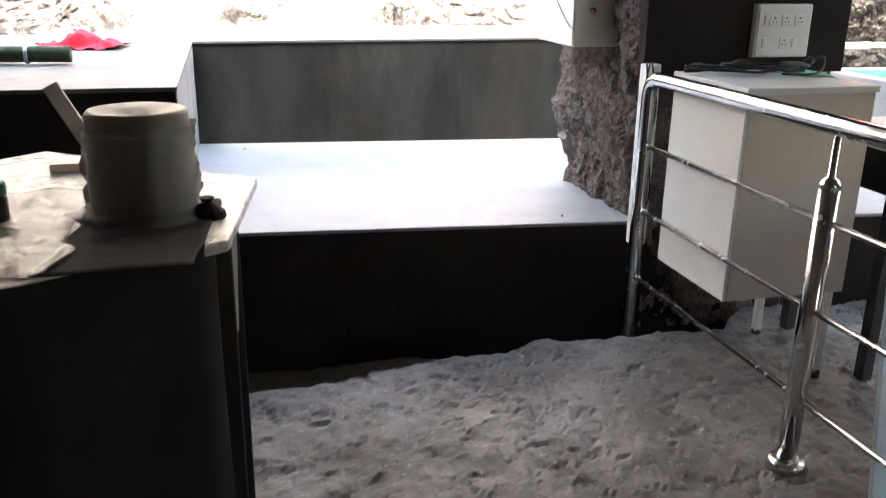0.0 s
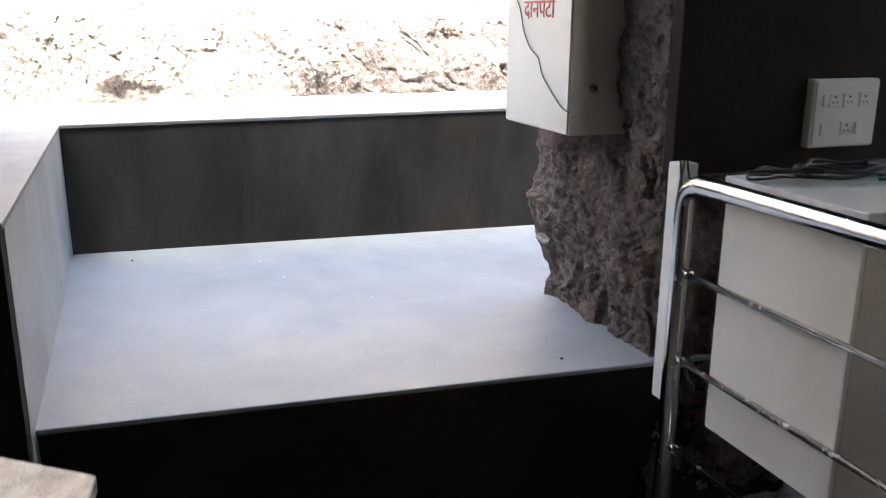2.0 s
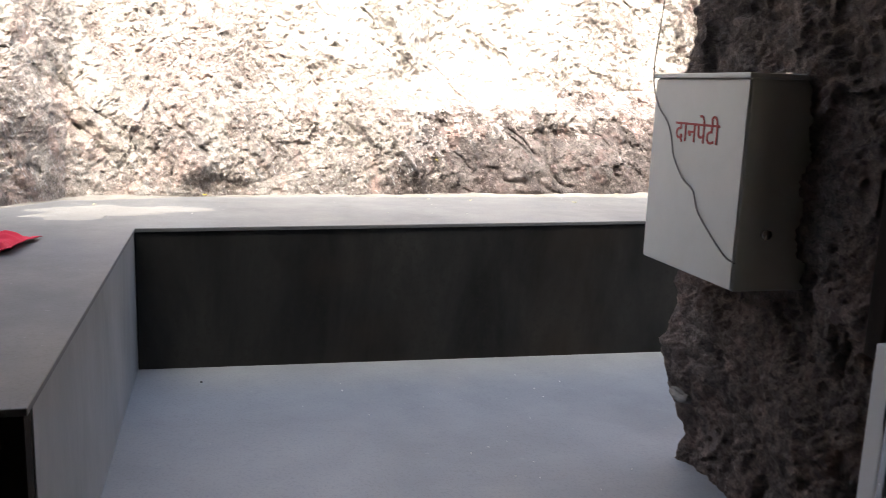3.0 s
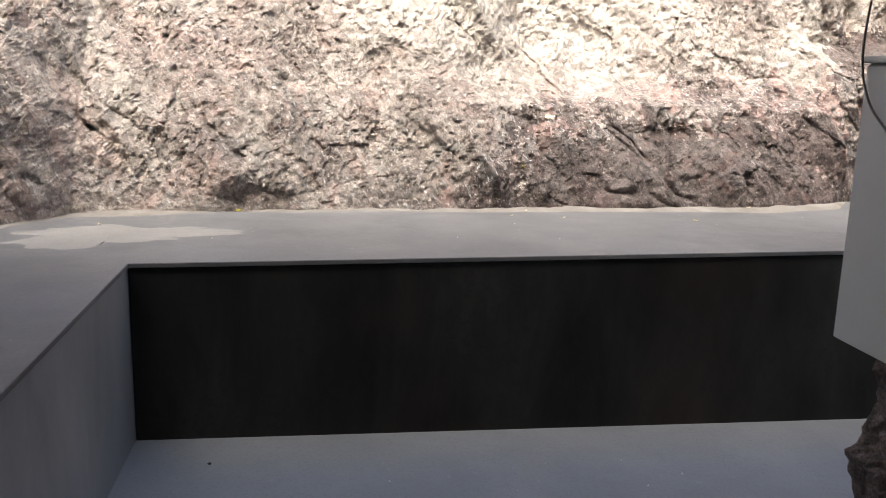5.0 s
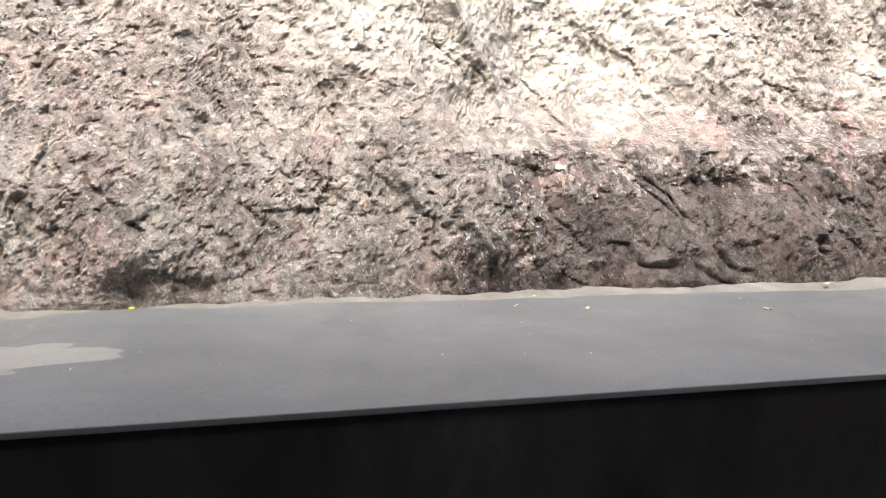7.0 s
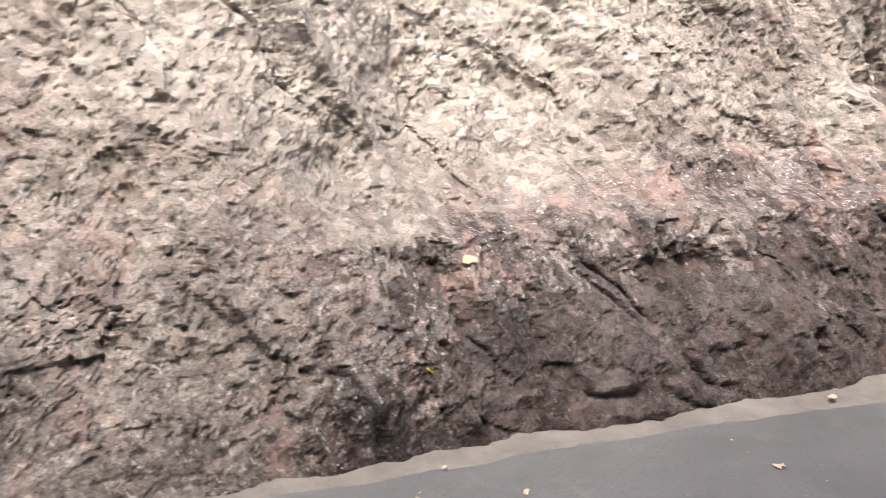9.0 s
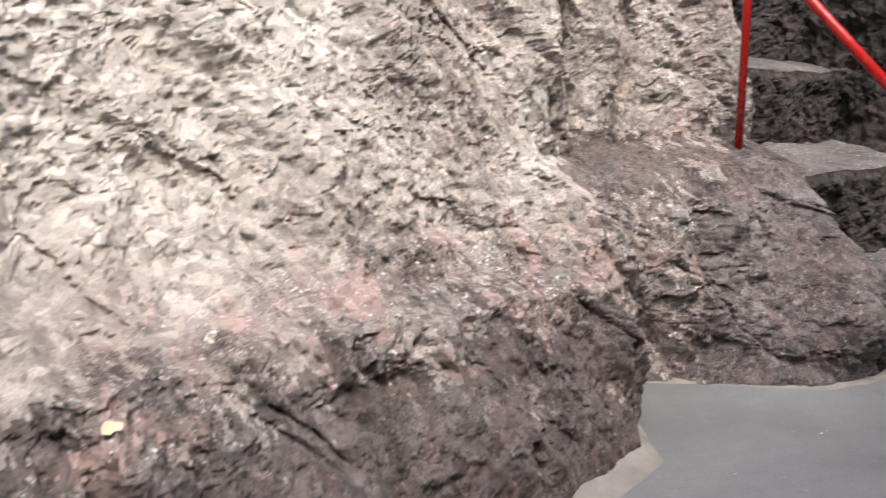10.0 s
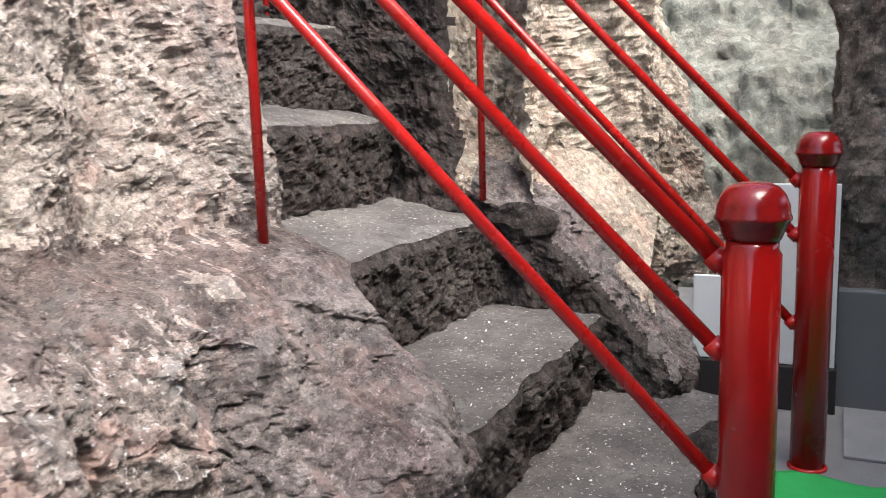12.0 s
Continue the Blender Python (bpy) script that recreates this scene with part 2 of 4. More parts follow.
REDINK = paint("faded_red_lettering", (0.42, 0.06, 0.05), 0.6, 0.3, (0.55, 0.3, 0.26), 0.0)
REDCLOTH = paint("crimson_cloth", (0.62, 0.025, 0.06), 0.9, 0.3, (0.40, 0.015, 0.04), 0.3)
GREENMAT = paint("dark_green_mat", (0.045, 0.07, 0.03), 0.9, 0.6, (0.12, 0.13, 0.08), 0.5, 0.0, 4.0)
CARPET = paint("green_synthetic_carpet", (0.02, 0.34, 0.075), 0.95, 0.4, (0.015, 0.25, 0.06), 0.6, 0.0, 6.0)
AQUA = paint("aqua_green_sheet", (0.16, 0.55, 0.42), 0.6, 0.2, (0.3, 0.6, 0.5), 0.2)
BUCKET = paint("grey_plastic_drum", (0.16, 0.145, 0.13), 0.5, 0.4, (0.11, 0.098, 0.088), 0.15)
BOARD = paint("pale_grey_board", (0.55, 0.585, 0.61), 0.5, 0.2, (0.45, 0.48, 0.5), 0.05)
GREYPANEL = paint("grey_painted_panel", (0.11, 0.12, 0.128), 0.55, 0.3, (0.08, 0.084, 0.09), 0.1)
MATGREY = paint("grey_rubber_sheet", (0.20, 0.205, 0.215), 0.6, 0.3, (0.15, 0.155, 0.16), 0.2)
LEAF = paint("dry_leaf", (0.62, 0.56, 0.38), 0.8, 0.4, (0.45, 0.36, 0.16), 0.2)
YELLOWLEAF = paint("yellow_leaf", (0.50, 0.42, 0.03), 0.7, 0.4, (0.35, 0.36, 0.05), 0.2)


def film_material():
    m = Mat("crinkled_clear_film", 0.07)
    m.colour((0.75, 0.74, 0.72))
    m.bsdf.inputs["Transmission Weight"].default_value = 0.72
    m.bsdf.inputs["IOR"].default_value = 1.4
    m.bump(m.noise(30, 4, 0.6, 0.8), 1.0, 0.02)
    return m.mat


FILM = film_material()


# ---- shape helpers ----
def hashed(i, j, k, seed):
    n = (i * 374761393 + j * 668265263 + k * 2147483647 + seed * 974634777) & 0xFFFFFFFF
    n = ((n ^ (n >> 13)) * 1274126177) & 0xFFFFFFFF
    n = ((n ^ (n >> 16)) * 2246822519) & 0xFFFFFFFF
    return ((n ^ (n >> 15)) & 0xFFFF) / 32767.5 - 1.0


def value_noise(x, y, z, seed=0):
    """Smooth noise from -1 to 1 on whole arrays."""
    i, j, k = (np.floor(a).astype(np.int64) for a in (x, y, z))
    f = [a - np.floor(a) for a in (x, y, z)]
    u, v, w = (a * a * a * (a * (a * 6 - 15) + 10) for a in f)
    total = 0
    for di, wu in ((0, 1 - u), (1, u)):
        for dj, wv in ((0, 1 - v), (1, v)):
            for dk, ww in ((0, 1 - w), (1, w)):
                total = total + wu * wv * ww * hashed(i + di, j + dj, k + dk, seed)
    return total


def fbm(x, y, z, octaves=4, gain=0.5, seed=0):
    total, amp = 0, 1.0
    for o in range(octaves):
        s = 2.03 ** o
        total = total + amp * value_noise(x * s + 7.3 * o, y * s, z * s, seed + o)
        amp *= gain
    return total


def ridged(x, y, z, octaves=3, gain=0.5, seed=0):
    total, amp = 0, 1.0
    for o in range(octaves):
        s = 2.1 ** o
        total = total + amp * (1 - 2 * np.abs(value_noise(x * s + 3.1 * o, y * s, z * s, seed + o)))
        amp *= gain
    return total


def facets(x, z, scale, seed=0, stretch=1.0):
    """Chunky broken facets: flat pieces, each tilted its own way."""
    px, pz = x * scale, z * scale * stretch
    i, j = np.floor(px).astype(np.int64), np.floor(pz).astype(np.int64)
    best, out = np.full(px.shape, 9.0), np.zeros(px.shape)
    for di in (-1, 0, 1):
        for dj in (-1, 0, 1):
            a, c = i + di, j + dj
            dx = px - (a + 0.5 + 0.45 * hashed(a, c, a * 0, seed))
            dz = pz - (c + 0.5 + 0.45 * hashed(a, c, a * 0 + 1, seed))
            d = dx * dx + dz * dz
            h = 0.6 * hashed(a, c, a * 0 + 2, seed) + 0.9 * (dx * hashed(a, c, a * 0 + 3, seed) + dz * hashed(a, c, a * 0 + 4, seed))
            near = d < best
            best, out = np.where(near, d, best), np.where(near, h, out)
    return out


def smooth(a, b, x):
    t = np.clip((x - a) / (b - a), 0, 1)
    return t * t * (3 - 2 * t)


def grid_mesh(name, X, Y, Z, material, flip=False, closed=False, smooth_shade=True):
    """A sheet from three arrays of one shape, as a mesh object."""
    rows, cols = X.shape
    idx = np.arange(rows * cols).reshape(rows, cols)
    if closed:
        idx = np.concatenate([idx, idx[:, :1]], 1)
    a, b, c, d = idx[:-1, :-1], idx[:-1, 1:], idx[1:, 1:], idx[1:, :-1]
    quads = np.stack([a, b, c, d] if not flip else [d, c, b, a], -1).reshape(-1, 4)
    me = bpy.data.meshes.new(name)
    me.from_pydata(np.stack([X.ravel(), Y.ravel(), Z.ravel()], -1).tolist(), [], quads.tolist())
    me.materials.append(material)
    if smooth_shade:
        me.shade_smooth()
    return new(name, me)


def finish(name, bm, material, parent=None, label="", smooth_shade=False):
    me = bpy.data.meshes.new(name)
    bmesh.ops.recalc_face_normals(bm, faces=bm.faces[:])
    bm.to_mesh(me)
    bm.free()
    me.materials.append(material)
    if smooth_shade:
        me.shade_smooth()
    ob = new(name, me)
    if parent is not None:
        ob.parent = parent
    if label:
        ob["label"] = label
    return ob


def part(name, bm, material, parent, label="", smooth_shade=False):
    return finish(name, bm, material, parent, label, smooth_shade)


def thing(name, place, label, category, group="", turn=0.0):
    e = new(name)
    e.empty_display_size = 0.1
    e.matrix_world = pose(*place, 0, 0, turn)
    return tagged(e, label, category, group)


def add_box(bm, lo, hi, bevel=0.004, segments=2):
    lo, hi = Vector(lo), Vector(hi)
    made = bmesh.ops.create_cube(bm, size=1.0)["verts"]
    for v in made:
        v.co = Vector((lo[i] + (v.co[i] + 0.5) * (hi[i] - lo[i]) for i in range(3)))
    if bevel:
        edges = list({e for v in made for e in v.link_edges})
        bmesh.ops.bevel(bm, geom=edges, offset=bevel, segments=segments, affect="EDGES", profile=0.5)
    return bm


def box_bm(lo, hi, bevel=0.004, segments=2):
    return add_box(bmesh.new(), lo, hi, bevel, segments)


def add_tube(bm, points, radius, sides=14, caps=True, flat=1.0):
    """A round tube along points; radius is a number or one for each point."""
    pts = [Vector(p) for p in points]
    radii = radius if isinstance(radius, (list, tuple)) else [radius] * len(pts)
    rings, up = [], None
    for n, p in enumerate(pts):
        way = (pts[min(n + 1, len(pts) - 1)] - pts[max(n - 1, 0)]).normalized()
        if up is None:
            up = Vector((0, 0, 1)) if abs(way.z) < 0.9 else Vector((1, 0, 0))
        side = way.cross(up).normalized()
        up = side.cross(way).normalized()
        rings.append([bm.verts.new(p + radii[n] * (math.cos(a) * side + flat * math.sin(a) * up))
                      for a in (2 * math.pi * k / sides for k in range(sides))])
    for r0, r1 in zip(rings, rings[1:]):
        for k in range(sides):
            bm.faces.new((r0[k], r0[(k + 1) % sides], r1[(k + 1) % sides], r1[k]))
    if caps:
        bm.faces.new(rings[0])
        bm.faces.new(rings[-1])
    return bm


def tube_bm(points, radius, sides=14, flat=1.0):
    return add_tube(bmesh.new(), points, radius, sides, True, flat)


def lathe_bm(profile, sides=28, wobble=0.0, seed=0):
    """Turned about z from (radius, height) pairs, closed at both ends."""
    bm, rng, rings = bmesh.new(), random.Random(seed), []
    for r, z in profile:
        rings.append([bm.verts.new(((r + rng.uniform(-wobble, wobble)) * math.cos(a), (r + rng.uniform(-wobble, wobble)) * math.sin(a), z))
                      for a in (2 * math.pi * k / sides for k in range(sides))])
    for r0, r1 in zip(rings, rings[1:]):
        for k in range(sides):
            bm.faces.new((r0[k], r0[(k + 1) % sides], r1[(k + 1) % sides], r1[k]))
    bm.faces.new(rings[0])
    bm.faces.new(rings[-1])
    return bm


def arc(points, steps=8):
    """Catmull-Rom through points."""
    pts = [Vector(p) for p in points]
    pts = [2 * pts[0] - pts[1], *pts, 2 * pts[-1] - pts[-2]]
    out = []
    for a, b, c, d in zip(pts, pts[1:], pts[2:], pts[3:]):
        for k in range(steps):
            t = k / steps
            out.append(0.5 * (2 * b + (c - a) * t + (2 * a - 5 * b + 4 * c - d) * t * t + (3 * b - a - 3 * c + d) * t ** 3))
    out.append(pts[-2])
    return out


# ---- the large structure ----
LEDGE_Z, SEAT_Z, LANDING_Z = 0.885, 0.372, 0.65
EDGE_Y, BACK_Y, LEFT_X = 3.325, 5.008, -1.0


def structure(ob, label, category):
    return tagged(ob, label, category, kind="structure")


ground = finish("ground", box_bm((-60, -60, -0.5), (60, 60, -0.22), 0), FLOOR)
structure(ground, "bare stony ground around the rock cutting", "ground")


def cave_floor():
    xs, ys = np.arange(-3.4, 3.3, 0.014), np.arange(-2.3, 3.46, 0.014)
    X, Y = np.meshgrid(xs, ys)
    Z = 0.018 * fbm(X * 1.3, Y * 1.3, X * 0, 4, 0.5, 11) + 0.006 * fbm(X * 7, Y * 7, X * 0, 3, 0.55, 12)
    cracks = np.abs(value_noise(X * 2.1 + 0.6 * Y, Y * 3.1, X * 0 + 5, 13))
    Z = Z + 0.0045 * facets(X + 0.03 * value_noise(X * 9, Y * 9, X * 0, 14), Y, 4.5, 15) + 0.003 * facets(X, Y + 0.02 * value_noise(X * 12, Y * 12, X * 0, 16), 13.0, 17)
    pits = smooth(0.5, 0.9, fbm(X * 15 + 0.4 * Y, Y * 21, X * 0, 3, 0.6, 19))
    Z = Z - 0.003 * (1 - smooth(0.0, 0.05, cracks)) - 0.008 * pits + 0.004 * fbm(X * 26, Y * 26, X * 0, 2, 0.6, 18) - 0.012
    # the floor sinks along the platform's foot to deepen the shadow there
    lip = 3.07 + 0.06 * smooth(-0.4, 0.2, X) - 0.03 * smooth(0.3, 0.7, X) + 0.16 * smooth(0.8, 1.05, X) + 0.012 * fbm(X * 6, X * 0, X * 0, 3, 0.6, 20) - 0.05 * smooth(-0.46, -0.48, X)
    Z = Z - 0.15 * smooth(lip - 0.01, lip + 0.035, Y)
    return grid_mesh("floor", X, Y, Z, FLOOR, smooth_shade=False)


structure(cave_floor(), "uneven worn stone floor with cracks and grit", "floor")

# lower seat: a broad cement tread
def skew(ob, dz=0.0, dy=0.0, dy_front=0.0, dz_back=0.0):
    """The builders' lines are a little out of true along x."""
    for v in ob.data.vertices:
        run = v.co.x - LEFT_X
        v.co.z += (dz + (dz_back if v.co.y > 4.0 else 0.0)) * run
        v.co.y += dy * run if v.co.y > 4.0 else dy_front * run
    return ob


FALL, OFF = -0.020, 0.064
seat = skew(finish("platform_slab", box_bm((LEFT_X - 0.006, EDGE_Y + 0.11, SEAT_Z - 0.010), (2.86, BACK_Y + 0.02, SEAT_Z + 0.004), 0.004), SLAB), FALL, OFF, -0.03, -0.012)
structure(seat, "broad smooth pale grey cement platform", "platform")
structure(skew(finish("platform_riser", box_bm((LEFT_X + 0.003, EDGE_Y + 0.118, -0.2), (2.85, EDGE_Y + 0.17, SEAT_Z - 0.0105), 0.003), FRONT_SHADE), FALL, 0, -0.03),
          "stone riser under the front edge of the platform, its shade in the colour", "riser")


def ledge_slab():
    """The upper ledge: an L of smooth cement with a thin nosing."""
    bm = bmesh.new()
    outline = [(-3.3, EDGE_Y - 0.005), (LEFT_X + 0.004, EDGE_Y - 0.005), (LEFT_X + 0.004, BACK_Y - 0.004), (2.86, BACK_Y + 3.86 * OFF - 0.004), (2.86, 6.02), (2.86, 6.7), (-3.3, 6.7)]
    low = [bm.verts.new((x, y, LEDGE_Z - 0.014)) for x, y in outline]
    face = bm.faces.new(low)
    up = bmesh.ops.extrude_face_region(bm, geom=[face])["geom"]
    bmesh.ops.translate(bm, verts=[v for v in up if isinstance(v, bmesh.types.BMVert)], vec=(0, 0, 0.014))
    bmesh.ops.bevel(bm, geom=bm.edges[:], offset=0.0025, segments=2, affect="EDGES", profile=0.5)
    return finish("ledge_slab", bm, LEDGE)


structure(ledge_slab(), "grey cement ledge running along the foot of the rock", "ledge")
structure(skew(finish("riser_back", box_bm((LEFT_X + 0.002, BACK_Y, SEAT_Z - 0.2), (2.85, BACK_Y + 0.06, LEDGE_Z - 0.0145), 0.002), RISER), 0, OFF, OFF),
          "stained cement riser behind the platform, darkened for its shade", "riser")
structure(finish("riser_left", box_bm((LEFT_X - 0.06, EDGE_Y + 0.05, -0.2), (LEFT_X, BACK_Y + 0.06, LEDGE_Z - 0.0145), 0.002), SIDE),
          "smooth grey cement side of the raised block", "riser")
structure(finish("riser_front", box_bm((-3.3, EDGE_Y, -0.2), (LEFT_X - 0.003, EDGE_Y + 0.048, LEDGE_Z - 0.0145), 0.002), FRONT_SHADE),
          "stone front of the raised block, coloured black for its shade", "riser")

# landing at the foot of the stairs
structure(finish("landing", box_bm((2.86, 0.6, LANDING_Z - 0.5), (9.0, 6.2, LANDING_Z), 0.006), LEDGE),
          "grey cement landing at the foot of the stairs", "floor")


def foot_line(x):
    """Where the rock face meets the ledge."""
    return np.interp(x, [-5, -3.2, -1.95, -1.53, -1.34, -0.77, 0.13, 0.7, 1.27, 1.68, 1.82, 2.1, 2.3, 2.5, 2.9],
                     [4.9, 5.2, 5.44, 5.5, 5.77, 5.88, 5.92, 5.96, 5.96, 6.0, 6.16, 6.39, 6.2, 6.0, 5.93])


def rock_back(x, z):
    """How far the rock leans back above the ledge at each height."""
    hs = [0.7, 0.885, 1.02, 1.2, 1.28, 1.33, 1.42, 1.52, 1.6, 2.2, 3.0, 5.6]
    west = np.interp(z, hs, [0, 0, 0.07, 0.14, 0.19, 0.22, 0.28, 0.34, 0.38, 0.62, 0.9, 2.0])
    mid = np.interp(z, hs, [0, 0, 0.04, 0.14, 0.19, 0.33, 0.43, 0.48, 0.52, 0.72, 1.0, 2.2])
    gap = np.interp(z, hs, [0, 0, 0, 0.0, 0.0, 0.0, 0.01, 0.10, 0.30, 0.40, 0.65, 1.8])
    east = np.interp(z, hs, [0, 0, 0.10, 0.24, 0.28, 0.30, 0.34, 0.42, 0.64, 0.74, 1.0, 2.1])
    crest = np.interp(z, hs, [0, 0, -0.05, -0.01, 0.06, 0.12, 0.23, 0.37, 0.64, 0.76, 1.0, 2.1])
    k = smooth(2.48, 2.72, x)
    east = east * (1 - k) + crest * k
    a, b, c = smooth(-0.1, 0.45, x), smooth(1.62, 1.9, x), smooth(2.15, 2.45, x)
    return ((west * (1 - a) + mid * a) * (1 - b) + gap * b) * (1 - c) + east * c


CRACKS = [(-1.47, 1.41, -1.29, 1.17), (-1.26, 1.23, -1.09, 0.93), (-0.72, 1.3, -0.6, 1.02), (-1.62, 1.2, -1.44, 0.98), (-0.12, 1.20, 0.16, 0.93), (-0.95, 1.25, -0.62, 0.92), (0.33, 1.22, 0.5, 1.0), (-0.17, 1.34, -0.13, 1.12),
          (1.30, 1.24, 1.55, 0.98), (1.10, 1.22, 1.3, 0.98), (2.45, 1.27, 2.73, 1.35), (2.42, 1.06, 2.68, 1.2), (1.42, 1.40, 1.62, 1.43), (1.72, 1.50, 1.86, 1.52)]


def rock_face():
    xs = np.concatenate([np.arange(-5.0, -1.7, 0.03), np.arange(-1.7, 2.80, 0.0072)])
    zs = np.concatenate([np.arange(0.80, 2.45, 0.0072), np.arange(2.45, 5.6, 0.03)])
    X, Z = np.meshgrid(xs, zs)
    lean = rock_back(X + 0.05 * fbm(X * 3, Z * 3, X * 0, 2, 0.5, 31), Z + 0.035 * fbm(X * 2.3, Z * 1.5, X * 0, 3, 0.5, 32))
    Y = foot_line(X) + lean
    along, across = X * 0.5 - Z * 0.87, X * 0.87 + Z * 0.5
    out = 0.055 * fbm(X * 1.7, Y * 1.7, Z * 1.7, 3, 0.5, 1)
    out += 0.034 * ridged(across * 4.6, along * 0.8, Y * 0.5, 3, 0.5, 2)
    out += 0.007 * fbm(X * 9, Y * 9, Z * 9, 3, 0.55, 3)
    out += 0.004 * ridged(X * 21, Y * 21, Z * 16, 3, 0.65, 4)
    out += 0.0045 * fbm(X * 46, Y * 46, Z * 40, 2, 0.6, 5)
    warp = 0.02 * fbm(X * 14, Z * 14, X * 0, 2, 0.5, 34)
    u, v = 0.9 * X + 0.43 * Z + warp, 0.9 * Z - 0.43 * X - warp
    out += 0.014 * facets(u, v, 5.0, 35, 0.5) + 0.008 * facets(u, v, 15.0, 36, 0.6) + 0.006 * facets(u, v, 40.0, 37)
    # long slanting tool grooves, deepest in the lower bed
    bed = smooth(-0.3, 0.5, X) * smooth(1.36, 1.22, Z)
    for k, (wide, sharp, deep) in enumerate(((6.5, 0.10, 0.030), (12.0, 0.12, 0.018))):
        line = value_noise(across * wide + 0.9 * fbm(X * 3, Z * 3, X * 0, 2, 0.5, 47 + k), along * 1.3, X * 0 + k, 46 + k)
        out -= deep * (0.5 + 0.7 * bed) * np.exp(-(line / sharp) ** 2) * smooth(-0.25, 0.2, value_noise(X * 2.3, Z * 2.3, X * 0, 49 + k))
    out += smooth(1.75, 2.1, X) * smooth(1.7, 1.45, Z) * (0.040 * facets(u, v, 3.6, 43, 1.3) + 0.018 * facets(u, v, 8.0, 44) + 0.009 * facets(u, v, 19.0, 48))
    pits = smooth(0.62, 0.9, fbm(X * 31, Y * 31, Z * 36, 2, 0.4, 6))
    out -= 0.009 * pits
    for x0, z0, x1, z1 in CRACKS:
        dx, dz = x1 - x0, z1 - z0
        wig = 0.02 * fbm(X * 9, Z * 9, X * 0, 2, 0.5, 7)
        t = np.clip(((X - x0) * dx + (Z - z0) * dz) / (dx * dx + dz * dz), 0, 1)
        d = np.hypot(X - x0 - t * dx + wig, Z - z0 - t * dz + wig)
        out -= (0.024 * np.exp(-(d / 0.010) ** 2) + 0.010 * np.exp(-(d / 0.03) ** 2)) * (0.55 + 0.6 * fbm(X * 13, Z * 13, X * 0, 2, 0.5, 9))
    out -= 0.05 * np.exp(-((X - 0.98) / 0.20) ** 2 - ((Z - 1.17) / 0.045) ** 2)
    out += 0.07 * np.exp(-((X + 0.80) / 0.07) ** 2 - ((Z - 1.03) / 0.055) ** 2)
    out *= 0.35 + 0.65 * smooth(0.88, 1.02, Z)
    out *= 1 - 0.6 * smooth(2.0, 2.3, X) * smooth(1.75, 1.62, Z) * smooth(1.40, 1.5, Z)
    out *= 1 - 0.35 * smooth(2.55, 2.78, X) * smooth(1.5, 1.35, Z)
    Y = Y - out + 0.05 * smooth(2.5, 2.78, X) * smooth(1.02, 1.25, Z) * smooth(1.62, 1.48, Z)
    X = X + 0.15 * smooth(2.55, 2.79, X) * smooth(1.40, 1.54, Z)
    Z = Z + 0.012 * fbm(X * 8, Z * 8, X * 0, 2, 0.5, 8)
    # the end turns back beside the stairs
    turn = [(0.012, 0.05), (0.02, 0.16), (0.05, 0.34), (0.06, 0.6), (0.07, 1.0), (0.08, 1.6), (0.09, 2.6)]
    X = np.concatenate([X, *[X[:, -1:] + dx for dx, dy in turn]], 1)
    Y = np.concatenate([Y, *[Y[:, -1:] + dy for dx, dy in turn]], 1)
    Z = np.concatenate([Z, *[Z[:, -1:] for _ in turn]], 1)
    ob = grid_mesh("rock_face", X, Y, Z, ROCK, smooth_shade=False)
    # faces below a ragged line, and low at the west end, take darker rock
    ob.data.materials.append(ROCK_LOWER)
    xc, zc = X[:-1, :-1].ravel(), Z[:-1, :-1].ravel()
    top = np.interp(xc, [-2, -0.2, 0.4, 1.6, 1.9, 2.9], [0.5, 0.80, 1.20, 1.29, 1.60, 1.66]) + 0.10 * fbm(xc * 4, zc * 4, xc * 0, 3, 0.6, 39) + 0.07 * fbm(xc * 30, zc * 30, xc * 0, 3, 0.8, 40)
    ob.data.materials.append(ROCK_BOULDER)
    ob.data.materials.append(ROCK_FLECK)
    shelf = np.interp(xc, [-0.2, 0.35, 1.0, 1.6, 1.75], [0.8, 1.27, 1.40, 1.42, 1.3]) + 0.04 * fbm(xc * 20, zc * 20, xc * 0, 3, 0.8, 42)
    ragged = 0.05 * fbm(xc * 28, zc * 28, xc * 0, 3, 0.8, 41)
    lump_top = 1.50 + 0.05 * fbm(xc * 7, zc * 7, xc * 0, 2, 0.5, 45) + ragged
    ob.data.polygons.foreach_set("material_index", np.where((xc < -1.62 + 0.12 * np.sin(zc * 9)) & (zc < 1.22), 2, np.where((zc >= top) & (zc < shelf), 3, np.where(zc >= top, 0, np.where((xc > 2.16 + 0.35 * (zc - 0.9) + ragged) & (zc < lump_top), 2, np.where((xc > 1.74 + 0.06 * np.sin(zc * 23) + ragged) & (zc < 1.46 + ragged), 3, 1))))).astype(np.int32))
    return ob


structure(rock_face(), "tall weathered basalt face with slanting cracks and pits", "rock")


